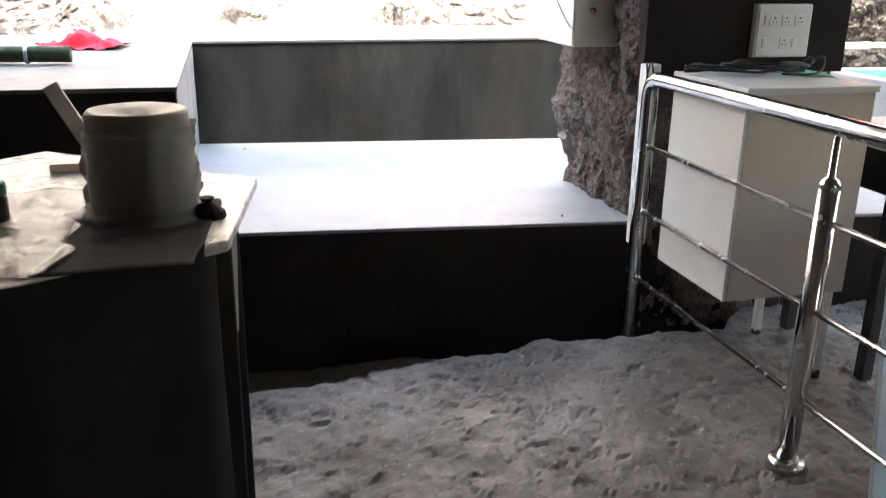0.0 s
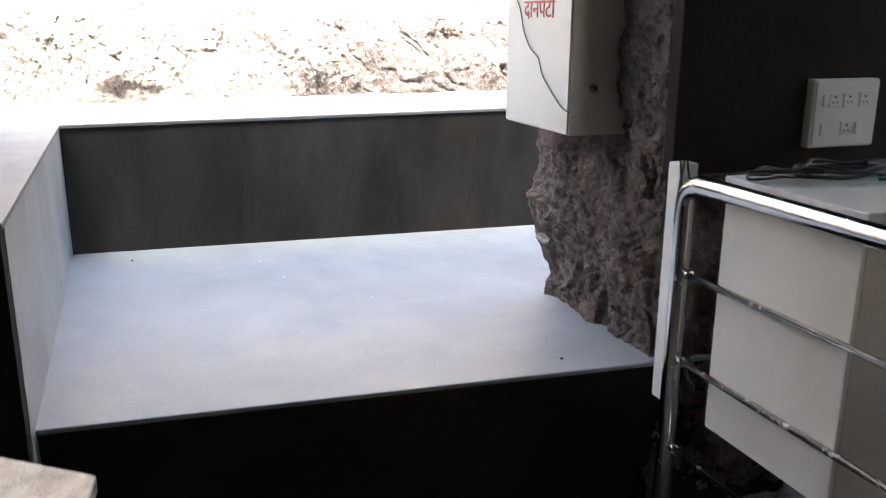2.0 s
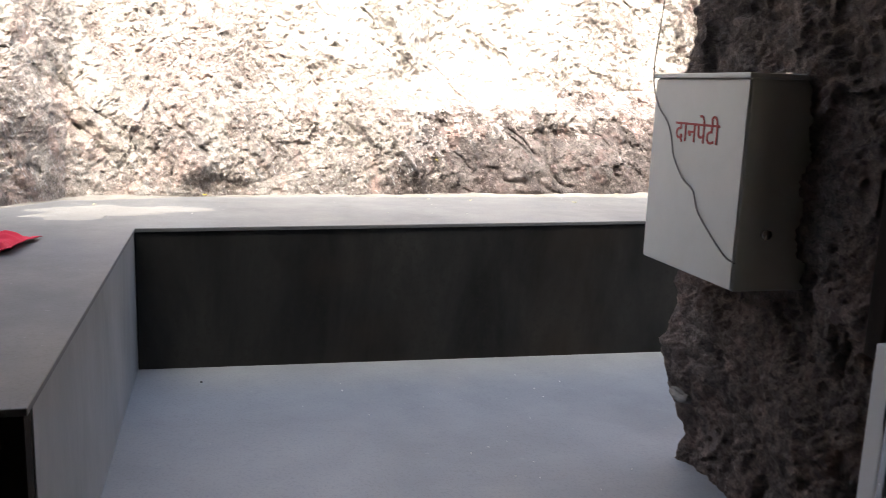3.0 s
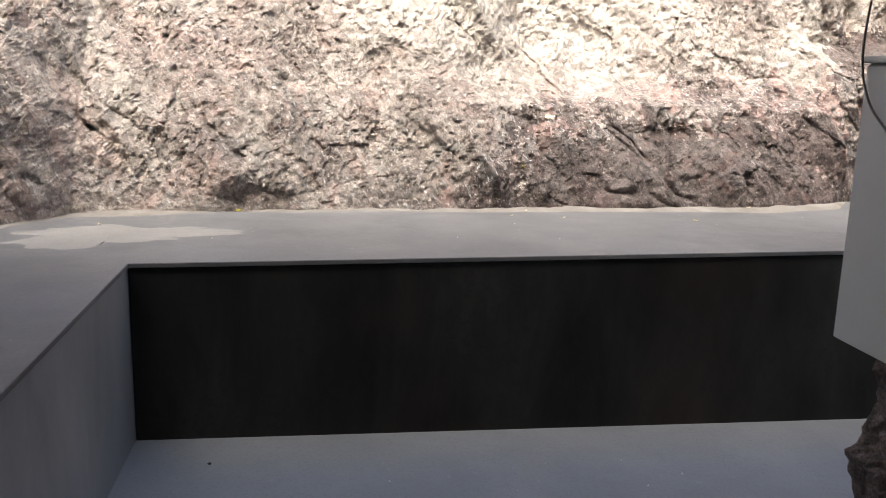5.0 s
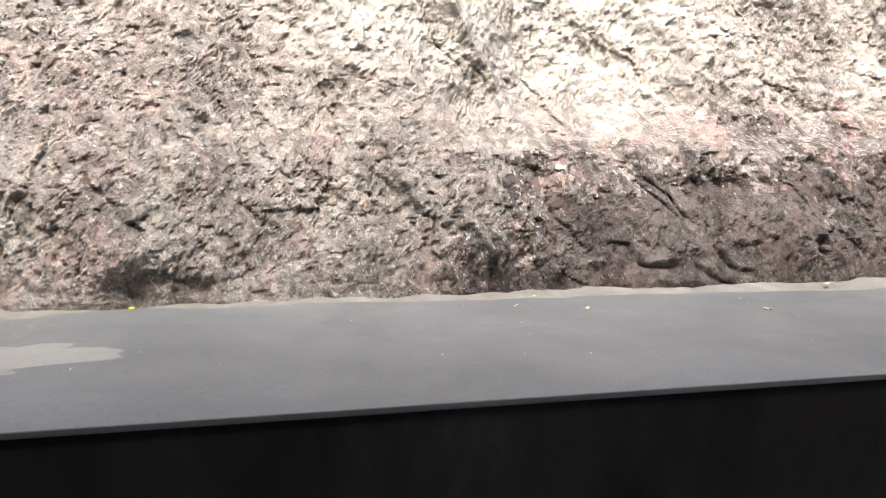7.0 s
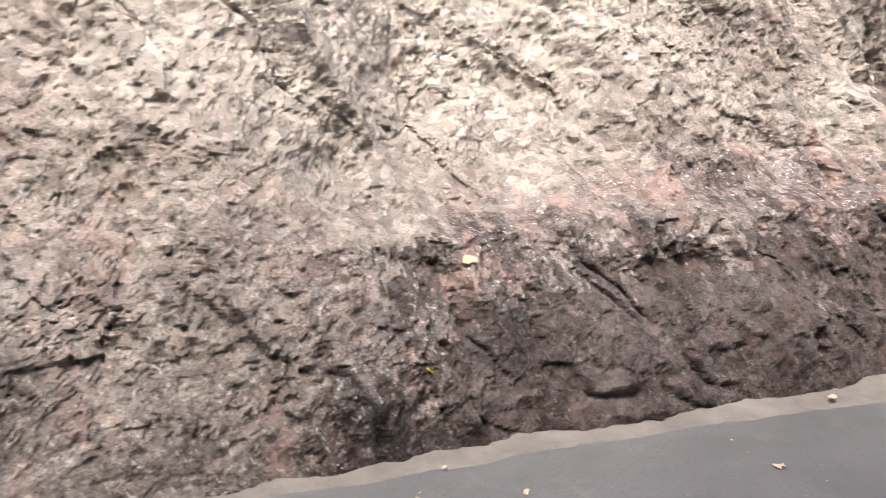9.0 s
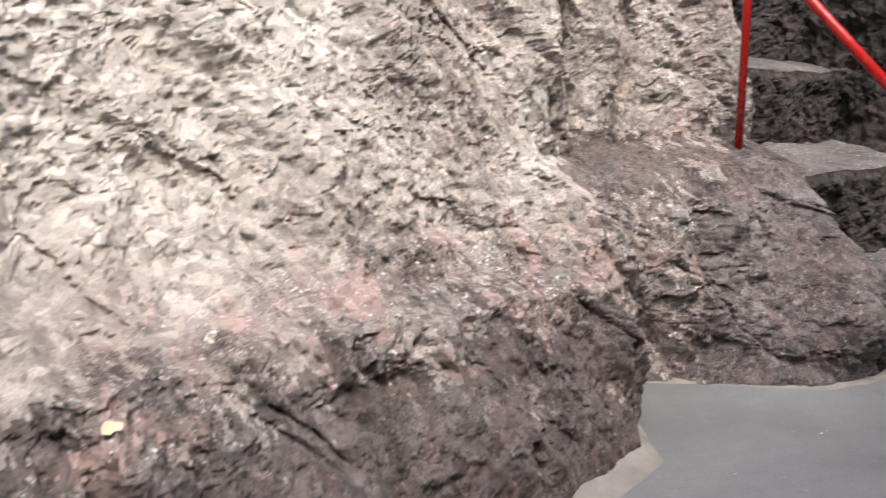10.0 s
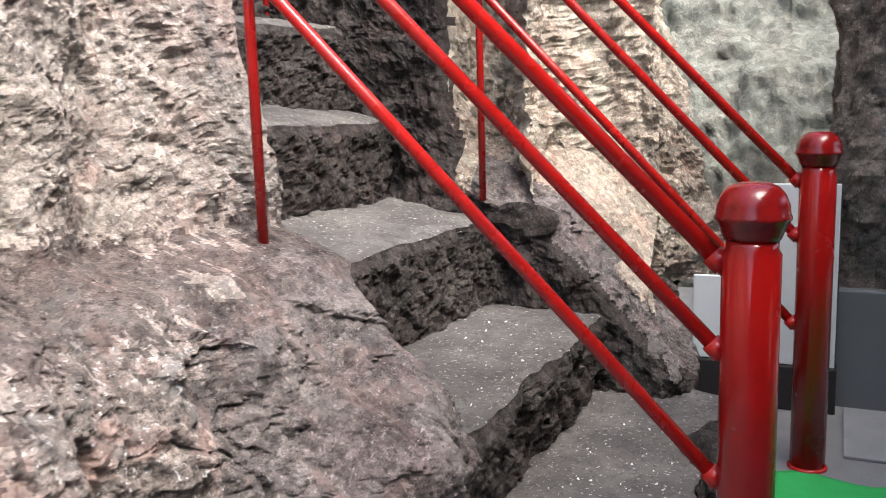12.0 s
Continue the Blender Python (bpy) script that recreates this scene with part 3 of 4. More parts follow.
def rock_sheet(name, path, heights, lean, material, size=1.0, step=0.02, seed=50, closed=False, chip=0.0):
    """A rough rock skin that follows a line on the plan; the rock lies to the left of the line's way."""
    pts = np.array(path, float)
    if closed:
        pts = np.concatenate([pts, pts[:1]])
    length = np.concatenate([[0], np.cumsum(np.hypot(*np.diff(pts, axis=0).T))])
    u = np.arange(0, length[-1] - (step * 0.5 if closed else 0), step)
    px, py = np.interp(u, length, pts[:, 0]), np.interp(u, length, pts[:, 1])
    e = 0.12
    wrap = (lambda v: np.mod(v, length[-1])) if closed else (lambda v: np.clip(v, 0, length[-1]))
    tx = np.interp(wrap(u + e), length, pts[:, 0]) - np.interp(wrap(u - e), length, pts[:, 0])
    ty = np.interp(wrap(u + e), length, pts[:, 1]) - np.interp(wrap(u - e), length, pts[:, 1])
    n = np.hypot(tx, ty) + 1e-9
    nx, ny = -ty / n, tx / n
    PX, Z = np.meshgrid(px, heights)
    PY, _ = np.meshgrid(py, heights)
    NX, _ = np.meshgrid(nx, heights)
    NY, _ = np.meshgrid(ny, heights)
    back = lean(PX, PY, Z)
    X, Y = PX + NX * back, PY + NY * back
    out = size * (0.05 * fbm(X * 2, Y * 2, Z * 2, 3, 0.5, seed) + 0.03 * ridged(X * 5, Y * 5, Z * 3, 3, 0.5, seed + 5)
                  + 0.018 * ridged(X * 14, Y * 14, Z * 11, 3, 0.6, seed + 9))
    W = PX * 1.3 - PY * 1.1 + 0.02 * fbm(X * 12, Y * 12, Z * 12, 2, 0.5, seed + 20)
    out = out + chip * (0.014 * facets(W, Z, 6.0, seed + 21, 0.8) + 0.008 * facets(W, Z, 16.0, seed + 22) + 0.005 * facets(W, Z, 36.0, seed + 23))
    X, Y = X - NX * out, Y - NY * out
    Z = Z + size * 0.015 * fbm(X * 6, Y * 6, Z * 6, 2, 0.5, seed + 15)
    return grid_mesh(name, X, Y, Z, material, flip=True, closed=closed, smooth_shade=step > 0.03)


# the rock-cut pillar that carries the roof
pillar = rock_sheet("pillar", [(0.572, 4.13), (1.32, 4.13), (1.36, 3.40), (1.30, 3.345), (0.60, 3.345), (0.575, 3.38)], np.arange(-0.1, 2.75, 0.011),
                    lambda x, y, z: -0.035 * smooth(0.70, 0.38, z) + 0.02 * smooth(0.9, 1.5, z), ROCK_PILLAR, 0.32, 0.011, 70, True, 1.7)
structure(pillar, "rough brown rock-cut pillar with a crumbling base", "pillar")

# stairs cut in the rock
stairs = thing("stone_staircase", (3.35, 5.9, LANDING_Z), "steep rock-cut stairs with shade in the risers' colour and dusty treads", "stairs")
structure(stairs, "steep rock-cut stairs with shade in the risers' colour and dusty treads", "stairs")
# front edge, height of the front edge, fall of the worn tread towards its front, skew of the edge along x
STEPS = [(5.45, 0.77, 0.01, 0.0), (5.92, 1.10, 0.015, 0.0), (6.43, 1.475, 0.075, -0.02), (6.88, 1.885, 0.09, 0.0), (7.27, 2.29, 0.07, -0.22), (7.66, 2.66, 0.06, -0.2), (8.05, 3.03, 0.05, -0.1), (8.42, 3.4, 0.05, 0.0)]


def stair_step(n, y, z0, z1, rise, skewed, depth):
    """One rock-cut step: a pecked, crumbling riser and a worn, dusty tread."""
    rng = 90 + 7 * n
    xs = np.arange(2.70, 4.34, 0.009)
    hs = np.arange(z0 - 0.05, z1 + 0.001, 0.009)
    X, Z = np.meshgrid(xs, hs)
    edge = 0.010 * fbm(xs * 3, xs * 0, xs * 0 + n, 3, 0.5, rng) + 0.010 * fbm(xs * 17, xs * 0, xs * 0 + n, 2, 0.6, rng + 1) + skewed * (xs - 3.3)
    sag = 0.009 * fbm(xs * 4.5, xs * 0, xs * 0 + n, 3, 0.6, rng + 2)
    Y = y + edge + 0.0 * Z
    out = 0.016 * fbm(X * 5, Y, Z * 5, 3, 0.5, rng + 4) + 0.017 * facets(X + 0.4 * Z, Z, 14.0, rng + 5) + 0.014 * facets(X, Z, 33.0, rng + 6)
    fall = smooth(z1, z1 - 0.05, Z)
    Y = Y - out * fall + 0.02 * (1 - fall) + (0.2 if n == 1 else 0.06) * (z1 - Z)
    Z = Z + sag[None, :] * smooth(z1 - 0.12, z1, Z)
    # the riser gets its shade from this darkened rock colour
    riser = grid_mesh("riser", X, Y, Z, ROCK_STAIR_SHADED, smooth_shade=False)
    ys = np.arange(0, depth + 0.14, 0.014)
    X2, Y2 = np.meshgrid(xs, ys)
    top = z1 + sag[None, :] * smooth(0.16, 0.0, Y2) + rise * Y2 / depth + (0.010 * fbm(X2 * 3, (Y2 + y) * 3, X2 * 0, 4, 0.5, rng + 8) + 0.005 * facets(X2, Y2, 11.0, rng + 9)) * smooth(0, 0.1, Y2) - 0.02 * smooth(0.03, 0.0, Y2)
    tread = grid_mesh("tread", X2, y + Y2 + 0.02 + edge[None, :], top, TREAD)
    for ob in (riser, tread):
        ob.parent = stairs
        ob.matrix_parent_inverse = stairs.matrix_world.inverted()


bpy.context.view_layer.update()
for n, (y, z1, rise, skewed) in enumerate(STEPS):
    below = STEPS[n - 1][1] if n else LANDING_Z - 0.03
    stair_step(n, y, below, z1, rise, skewed, STEPS[n + 1][0] - y if n + 1 < len(STEPS) else 0.6)

# rock on the far side of the stairs
def stair_rim(y):
    """Height of the broken rim of the rock beside the stairs."""
    return np.interp(y, [5.45, 5.6, 5.92, 6.2, 6.42, 6.57], [0.72, 0.80, 1.10, 1.35, 1.55, 1.62])


def far_lean(x, y, z):
    over = z - stair_rim(y) + 0.03 * fbm(x * 6, y * 6, z * 0, 2, 0.5, 108)
    gentle = 1.05 * np.clip(over, 0, 0.26) + 2.0 * np.clip(over - 0.26, 0, 0.22)
    return gentle * smooth(6.66, 6.52, y) + 0.03 * np.clip(z - 1.5, 0, 9) * smooth(6.52, 6.66, y)


side_rock = rock_sheet("rock_beside_stairs", [(4.20, 9.0), (4.20, 6.3), (4.23, 5.85), (4.25, 5.68), (4.38, 5.60), (4.95, 5.80), (5.5, 5.9), (5.9, 6.3), (6.0, 7.5)],
                       np.concatenate([np.arange(0.6, 2.8, 0.012), np.arange(2.8, 5.5, 0.05)]), far_lean, ROCK_SIDE, 0.7, 0.011, 110, False, 1.3)
side_rock.data.materials.append(ROCK_STAIR_SHADED)
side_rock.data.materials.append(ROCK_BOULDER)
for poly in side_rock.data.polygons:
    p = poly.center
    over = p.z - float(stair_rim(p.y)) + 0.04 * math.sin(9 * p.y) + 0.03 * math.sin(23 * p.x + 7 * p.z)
    # stair wall and faces under the rim take the shade-darkened stair rock
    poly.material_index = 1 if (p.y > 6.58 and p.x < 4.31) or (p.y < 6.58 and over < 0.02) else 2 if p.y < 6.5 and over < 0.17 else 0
structure(side_rock, "rugged rock beside the stairs, darkened below its rim", "rock")
upper_rock = rock_sheet("rock_above_stairs", [(4.62, 9.0), (4.48, 7.2), (4.31, 6.66), (4.62, 6.34), (5.1, 5.98), (5.5, 5.76), (5.9, 6.1), (6.1, 7.5)],
                        np.concatenate([np.arange(1.05, 2.8, 0.012), np.arange(2.8, 5.5, 0.05)]),
                        lambda x, y, z: 0.24 * np.clip(z - 1.55, 0, 9) * smooth(4.29, 4.5, x) - 0.10 * smooth(1.62, 1.3, z), ROCK_SIDE, 0.8, 0.011, 118, False, 1.5)
structure(upper_rock, "rugged sunlit cream rock above the stairs", "rock")
east = rock_sheet("cliff_east", [(7.6, 9.5), (7.2, 7.0), (7.0, 5.5), (7.3, 2.5), (7.6, 0.6)], np.arange(0.3, 6.5, 0.05),
                  lambda x, y, z: 0.22 * (z - 0.6) + 0.5 * smooth(2.0, 2.6, z), ROCK_EAST, 1.6, 0.05, 130)
structure(east, "pale green-grey cliff closing the cutting", "rock")
north = rock_sheet("cliff_north", [(2.6, 9.6), (7.8, 9.4)][::-1], np.arange(0.3, 7.0, 0.06), lambda x, y, z: 0.2 * z, ROCK, 3.0, 0.06, 150)
structure(north, "rock closing the top of the stairs", "rock")
west = rock_sheet("cliff_west", [(-3.4, 2.8), (-3.5, 5.6)][::-1], np.arange(0.3, 2.4, 0.05), lambda x, y, z: 0.15 * z, ROCK, 2.0, 0.05, 170)
structure(west, "rock closing the cutting", "rock")

# the cave: unseen roof, hill and rough walls, added to block and shape daylight
def rough_wall(name, path, top, label, seed):
    return structure(rock_sheet(name, path, np.arange(-0.25, top, 0.06), lambda x, y, z: 0 * z, ROCK_CAVE, 1.0, 0.06, seed), label, "wall")


# a gap is added in the south wall to let fill light in
rough_wall("wall_south", [(1.9, -4.1), (1.9, -2.2), (-3.3, -2.2)], 2.75, "unseen dark cave wall beside the added entrance", 190)
structure(finish("added_entrance_lintel", box_bm((1.7, -4.05, 2.1), (3.3, -2.15, 2.94), 0.03), ROCK_CAVE), "unseen rock over the added south entrance", "wall")
# side walls out of view, there to limit the light in the cave
rough_wall("wall_west", [(-3.3, -2.3), (-3.3, 3.35)], 2.75, "unseen dark cave wall added to close off daylight", 200)
rough_wall("wall_east", [(3.2, 0.9), (3.2, -4.1)], 2.75, "unseen dark cave wall added to close off daylight", 210)
structure(finish("sun_block_hill", box_bm((-6, -4, 2.95), (3.45, 4.2, 4.0), 0.1), ROCK_CAVE), "unseen hill added over the cave to block the sun", "rock")
structure(finish("sun_block_landing", box_bm((3.46, 3.3, 2.95), (9, 4.2, 4.0), 0.1), ROCK_CAVE), "unseen strip of rock added over the landing as a sun block", "rock")
structure(finish("light_block_south", box_bm((-6, -4, -0.3), (1.75, -2.5, 3.0), 0), ROCK_CAVE), "unseen rock added behind the cave to keep daylight out", "wall")
structure(finish("light_block_west", box_bm((-6, -4, -0.3), (-3.6, 4.25, 3.0), 0), ROCK_CAVE), "unseen rock added behind the cave to keep daylight out", "wall")
structure(finish("light_block_east", box_bm((3.5, -4, -0.3), (9, 0.9, 3.0), 0), ROCK_CAVE), "unseen rock added behind the cave to keep daylight out", "wall")


def cave_ceiling():
    # unseen roof; the landing south of y 3.3 stays open for fill light
    made = []
    for x0, x1, y0 in ((-3.7, 3.5, -2.6), (3.43, 9.0, 3.3)):
        X, Y = np.meshgrid(np.arange(x0, x1, 0.07), np.arange(y0, 4.26, 0.07))
        Z = 2.68 + 0.08 * fbm(X * 1.2, Y * 1.2, X * 0, 4, 0.5, 230)
        made.append(grid_mesh("ceiling", X, Y, Z, ROCK_CAVE, flip=True))
    return made


for roof in cave_ceiling():
    structure(roof, "low dark rock ceiling added out of view to shade the cave", "ceiling")
dark_pillar = rock_sheet("pillar_dark", [(4.75, 5.13), (5.6, 5.12), (5.6, 4.2), (4.75, 4.2)], np.arange(LANDING_Z + 0.45, 3.0, 0.03),
                         lambda x, y, z: 0.04 + 0 * z, ROCK_CAVE, 0.8, 0.03, 240, True)
structure(dark_pillar, "dark brown rock pillar above a grey plinth", "pillar")
structure(finish("pillar_plinth", box_bm((4.70, 4.15, LANDING_Z - 0.1), (5.65, 5.115, LANDING_Z + 0.5), 0.01), GREYPANEL), "grey painted plinth under the dark pillar", "plinth")


def foot_fillet():
    """Cream mortar smeared along the rock's foot."""
    xs = np.arange(-1.75, 2.84, 0.012)
    foot = foot_line(xs)
    width = 0.030 + 0.026 * fbm(xs * 2.2, xs * 0, xs * 0, 3, 0.6, 260) + 0.006 * fbm(xs * 17, xs * 0, xs * 0, 2, 0.5, 261)
    width = np.maximum(width, 0.012) + 0.03 * smooth(-0.3, 0.3, xs) * smooth(1.9, 1.6, xs) + 0.05 * np.exp(-((xs + 1.15) / 0.22) ** 2)
    V = np.linspace(0, 1, 7)
    X = np.repeat(xs[None, :], len(V), 0)
    Y = foot[None, :] + 0.06 - (0.06 + width[None, :]) * V[:, None]
    bump = 0.02 * (1 - V[:, None]) ** 1.6 + 0.0035 * np.sin(np.pi * np.clip(V[:, None], 0, 1))
    Z = LEDGE_Z - 0.0015 + bump + 0.003 * fbm(X * 20, Y * 20, X * 0, 2, 0.5, 262) * (1 - V[:, None])
    return grid_mesh("mortar_fillet", X, Y, Z, FILLET, flip=True)


structure(foot_fillet(), "cream mortar smeared along the foot of the rock", "trim")


def mortar_patch():
    """A thin spill of old mortar on the corner of the ledge."""
    a = np.linspace(0, 2 * np.pi, 161)[:-1]
    r = np.array([0.0, 0.5, 0.9, 1.0])
    A, Rr = np.meshgrid(a, r)
    edge = 1 + 0.22 * np.sin(3 * A + 0.5) + 0.12 * np.sin(7 * A) + 0.07 * np.sin(13 * A + 1) + 0.04 * np.sin(23 * A)
    X = -1.12 + 0.30 * Rr * edge * np.cos(A) + 0.1 * Rr * np.sin(A)
    Y = 5.40 + 0.17 * Rr * edge * np.sin(A)
    Z = LEDGE_Z + 0.0022 * (Rr < 0.95) - 0.001 * (Rr > 0.95) + 0 * X
    return grid_mesh("mortar_patch", X, Y, Z, PATCH, closed=True)


structure(mortar_patch(), "thin spill of pale mortar on the ledge's corner", "trim")

# added sheet that keeps the pillar's unlit front black
structure(finish("shade_board", box_bm((0.548, 3.288, 0.90), (1.345, 3.335, 2.66), 0.004), FRONT_SHADE), "flat board added over the pillar's front, black for its shade", "panel")

# ---- things in the cave ----
def in_place(ob, parent):
    ob.parent = parent
    ob.matrix_parent_inverse = parent.matrix_world.inverted()
    return ob


def steel_railing():
    """Stainless handrail with three thin rails, bent down at its end."""
    x, y_end, y_post, y_far, z = 0.53, 3.19, 2.256, 0.35, 0.905
    rail = thing("steel_railing", (x, y_post, 0), "polished stainless steel railing with three thin rails", "railing")
    bend = [(x, y_end + 0.008, -0.17), (x, y_end + 0.008, 0.4), (x, y_end + 0.008, z - 0.07)]
    corner = [(x, y_end + 0.008 - 0.065 * (1 - math.cos(a)), z - 0.065 + 0.065 * math.sin(a)) for a in (0.2, 0.5, 0.8, 1.1, 1.4)]
    bm = tube_bm(bend + corner + [(x, y_end - 0.12, z), (x, 2.3, z), (x, y_far, z)], 0.024, 18)
    in_place(part("handrail", bm, STEEL, None, "", True), rail)
    for h in (0.675, 0.445, 0.20):
        bm = tube_bm([(x, y_end, h), (x, y_far, h)], 0.0085, 12)
        in_place(part("rail", bm, STEEL, None, "", True), rail)
        in_place(part("socket", tube_bm([(x, y_end - 0.036, h), (x, y_end - 0.018, h)], 0.0125, 12), STEEL, None, "", True), rail)
    for y in (y_post, 0.75):
        post = in_place(part("post", tube_bm([(x, y, 0.0), (x, y, 0.755)], 0.026, 18), STEEL, None, "", True), rail)
        cap = lathe_bm([(0.026, 0.755), (0.025, 0.768), (0.019, 0.779), (0.009, 0.785), (0.009, 0.90)], 16)
        bmesh.ops.translate(cap, verts=cap.verts[:], vec=(x, y, 0))
        in_place(part("cap", cap, STEEL, None, "", True), rail)
        foot = lathe_bm([(0.05, -0.02), (0.05, 0.012), (0.044, 0.02), (0.028, 0.024)], 20)
        bmesh.ops.translate(foot, verts=foot.verts[:], vec=(x, y, 0))
        in_place(part("base_flange", foot, STEEL, None, "", True), rail)


bpy.context.view_layer.update()
steel_railing()


def counter_cabinet():
    lo, hi = (0.555, 2.67, 0.30), (0.975, 3.08, 0.937)
    cab = thing("cabinet", (0.765, 2.875, 0), "cream and beige cabinet on thin metal legs against the pillar", "cabinet")
    bpy.context.view_layer.update()
    in_place(part("body", box_bm((lo[0] + 0.012, lo[1] + 0.012, lo[2] + 0.004), (hi[0] - 0.004, hi[1], hi[2] - 0.022), 0.002), TAN, None), cab)
    in_place(part("side_panel", box_bm((lo[0], lo[1] + 0.001, lo[2]), (lo[0] + 0.011, hi[1], hi[2] - 0.021), 0.002), CREAM, None, "cream side panel"), cab)
    in_place(part("front_panel", box_bm((lo[0] + 0.0115, lo[1], lo[2]), (hi[0], lo[1] + 0.011, hi[2] - 0.021), 0.002), TAN, None, "beige front panel"), cab)
    in_place(part("top", box_bm((lo[0] - 0.004, lo[1] - 0.006, hi[2] - 0.02), (hi[0] + 0.008, hi[1] + 0.004, hi[2]), 0.003), BOXTOP, None, "white laminate top"), cab)
    for x in (hi[0] - 0.02,):
        for y in (lo[1] + 0.04, hi[1] - 0.04):
            bm = box_bm((x - 0.013, y - 0.013, 0.0), (x + 0.013, y + 0.013, lo[2] + 0.006), 0.003)
            leg = in_place(part("leg", bm, WHITE, None), cab)
            in_place(part("foot", lathe_moved([(0.017, -0.012), (0.018, 0.012), (0.014, 0.018)], (x, y, 0.0)), BLACK, None, "", True), leg)


def lathe_moved(profile, place, sides=16):
    bm = lathe_bm(profile, sides)
    bmesh.ops.translate(bm, verts=bm.verts[:], vec=place)
    return bm


counter_cabinet()


def sagging_cloth(name, lo, hi, z, material, label, category, folds=0.02, seed=1, cells=46):
    xs, ys = np.linspace(lo[0], hi[0], cells), np.linspace(lo[1], hi[1], cells)
    X, Y = np.meshgrid(xs, ys)
    u, v = (X - lo[0]) / (hi[0] - lo[0]), (Y - lo[1]) / (hi[1] - lo[1])
    edge = np.minimum(np.minimum(u, 1 - u), np.minimum(v, 1 - v))
    heap = folds * (0.5 + fbm(X * 9, Y * 15, X * 0, 3, 0.55, seed)) * smooth(0, 0.3, edge) + folds * 0.6 * np.abs(value_noise(X * 22, Y * 13, X * 0, seed + 3))
    Z = z + 0.003 + np.maximum(heap, 0)
    wob = 0.035 * fbm(X * 6, Y * 6, X * 0, 2, 0.5, seed + 6)
    ob = grid_mesh(name, X + wob, Y + 0.6 * wob, Z, material)
    mod = ob.modifiers.new("thickness", "SOLIDIFY")
    mod.thickness = 0.002
    return tagged(ob, label, category)


sagging_cloth("folded_sheet", (0.86, 2.86), (0.99, 3.06), 0.937, AQUA, "thin aqua-green plastic sheet on the cabinet's corner", "sheet", 0.006, 41, 20)


def switchboard():
    x0, x1, z0, z1, y = 0.948, 1.168, 0.958, 1.138, 3.262
    sb = thing("switchboard", ((x0 + x1) / 2, y, z0), "white plastic switchboard with sockets fixed to the pillar", "switchboard")
    bpy.context.view_layer.update()
    in_place(part("back_box", box_bm((x0, y, z0), (x1, y + 0.045, z1), 0.004), WHITE, None), sb)
    in_place(part("cover_plate", box_bm((x0 + 0.005, y - 0.006, z0 + 0.005), (x1 - 0.005, y + 0.001, z1 - 0.005), 0.003), WHITE, None), sb)
    for cx, cz in ((0.30, 0.7), (0.52, 0.7), (0.76, 0.7), (0.52, 0.28)):
        px, pz = x0 + cx * (x1 - x0), z0 + cz * (z1 - z0)
        sock = in_place(part("socket", box_bm((px - 0.019, y - 0.0095, pz - 0.019), (px + 0.019, y - 0.005, pz + 0.019), 0.002), WHITE, None), sb)
        for dx, dz, r in ((0, 0.008, 0.0035), (-0.007, -0.006, 0.0025), (0.007, -0.006, 0.0025)):
            bm = tube_bm([(px + dx, y - 0.0102, pz + dz), (px + dx, y - 0.007, pz + dz)], r, 8)
            in_place(part("pin_hole", bm, BLACK, None), sock)
    for cx, cz in ((0.16, 0.7), (0.16, 0.28), (0.70, 0.28)):
        px, pz = x0 + cx * (x1 - x0), z0 + cz * (z1 - z0)
        in_place(part("switch", box_bm((px - 0.009, y - 0.011, pz - 0.016), (px + 0.009, y - 0.005, pz + 0.016), 0.002), WHITE, None), sb)


switchboard()


def coil(name, centre, radius, turns, r, label, seed, squash=0.55):
    rng = random.Random(seed)
    pts = []
    for k in range(int(turns * 10)):
        a = 2 * math.pi * k / 10
        s = radius * (0.75 + 0.35 * rng.random())
        pts.append((centre[0] + s * 1.5 * math.cos(a), centre[1] + s * squash * math.sin(a), centre[2] + r + 0.002 + 0.012 * rng.random() + 0.0022 * k / turns))
    ob = finish(name, tube_bm(arc(pts, 4), r, 8), BLACK, None, "", True)
    return tagged(ob, label, "cable")


coil("cable_coil", (0.80, 2.97, 0.937), 0.10, 4, 0.0045, "tangled black cable heaped on the cabinet", 3)
coil("cable_coil", (0.62, 2.98, 0.937), 0.055, 3, 0.0035, "small coil of thin black cable on the cabinet", 5)
adapter = thing("power_adapter", (0.90, 2.95, 0.937), "black power adapter with its plug on the cabinet", "adapter")
bpy.context.view_layer.update()
in_place(part("body", box_bm((0.86, 2.93, 0.939), (0.925, 2.98, 0.975), 0.006), BLACK, None), adapter)
in_place(part("plug", tube_bm([(0.93, 2.95, 0.965), (0.955, 2.945, 0.985)], 0.012, 12), BLACK, None, "", True), adapter)
in_place(part("cord", tube_bm(arc([(0.955, 2.945, 0.985), (0.985, 2.93, 0.99), (0.96, 2.90, 0.955), (0.90, 2.88, 0.945), (0.82, 2.90, 0.945)], 6), 0.0035, 8), BLACK, None, "", True), adapter)


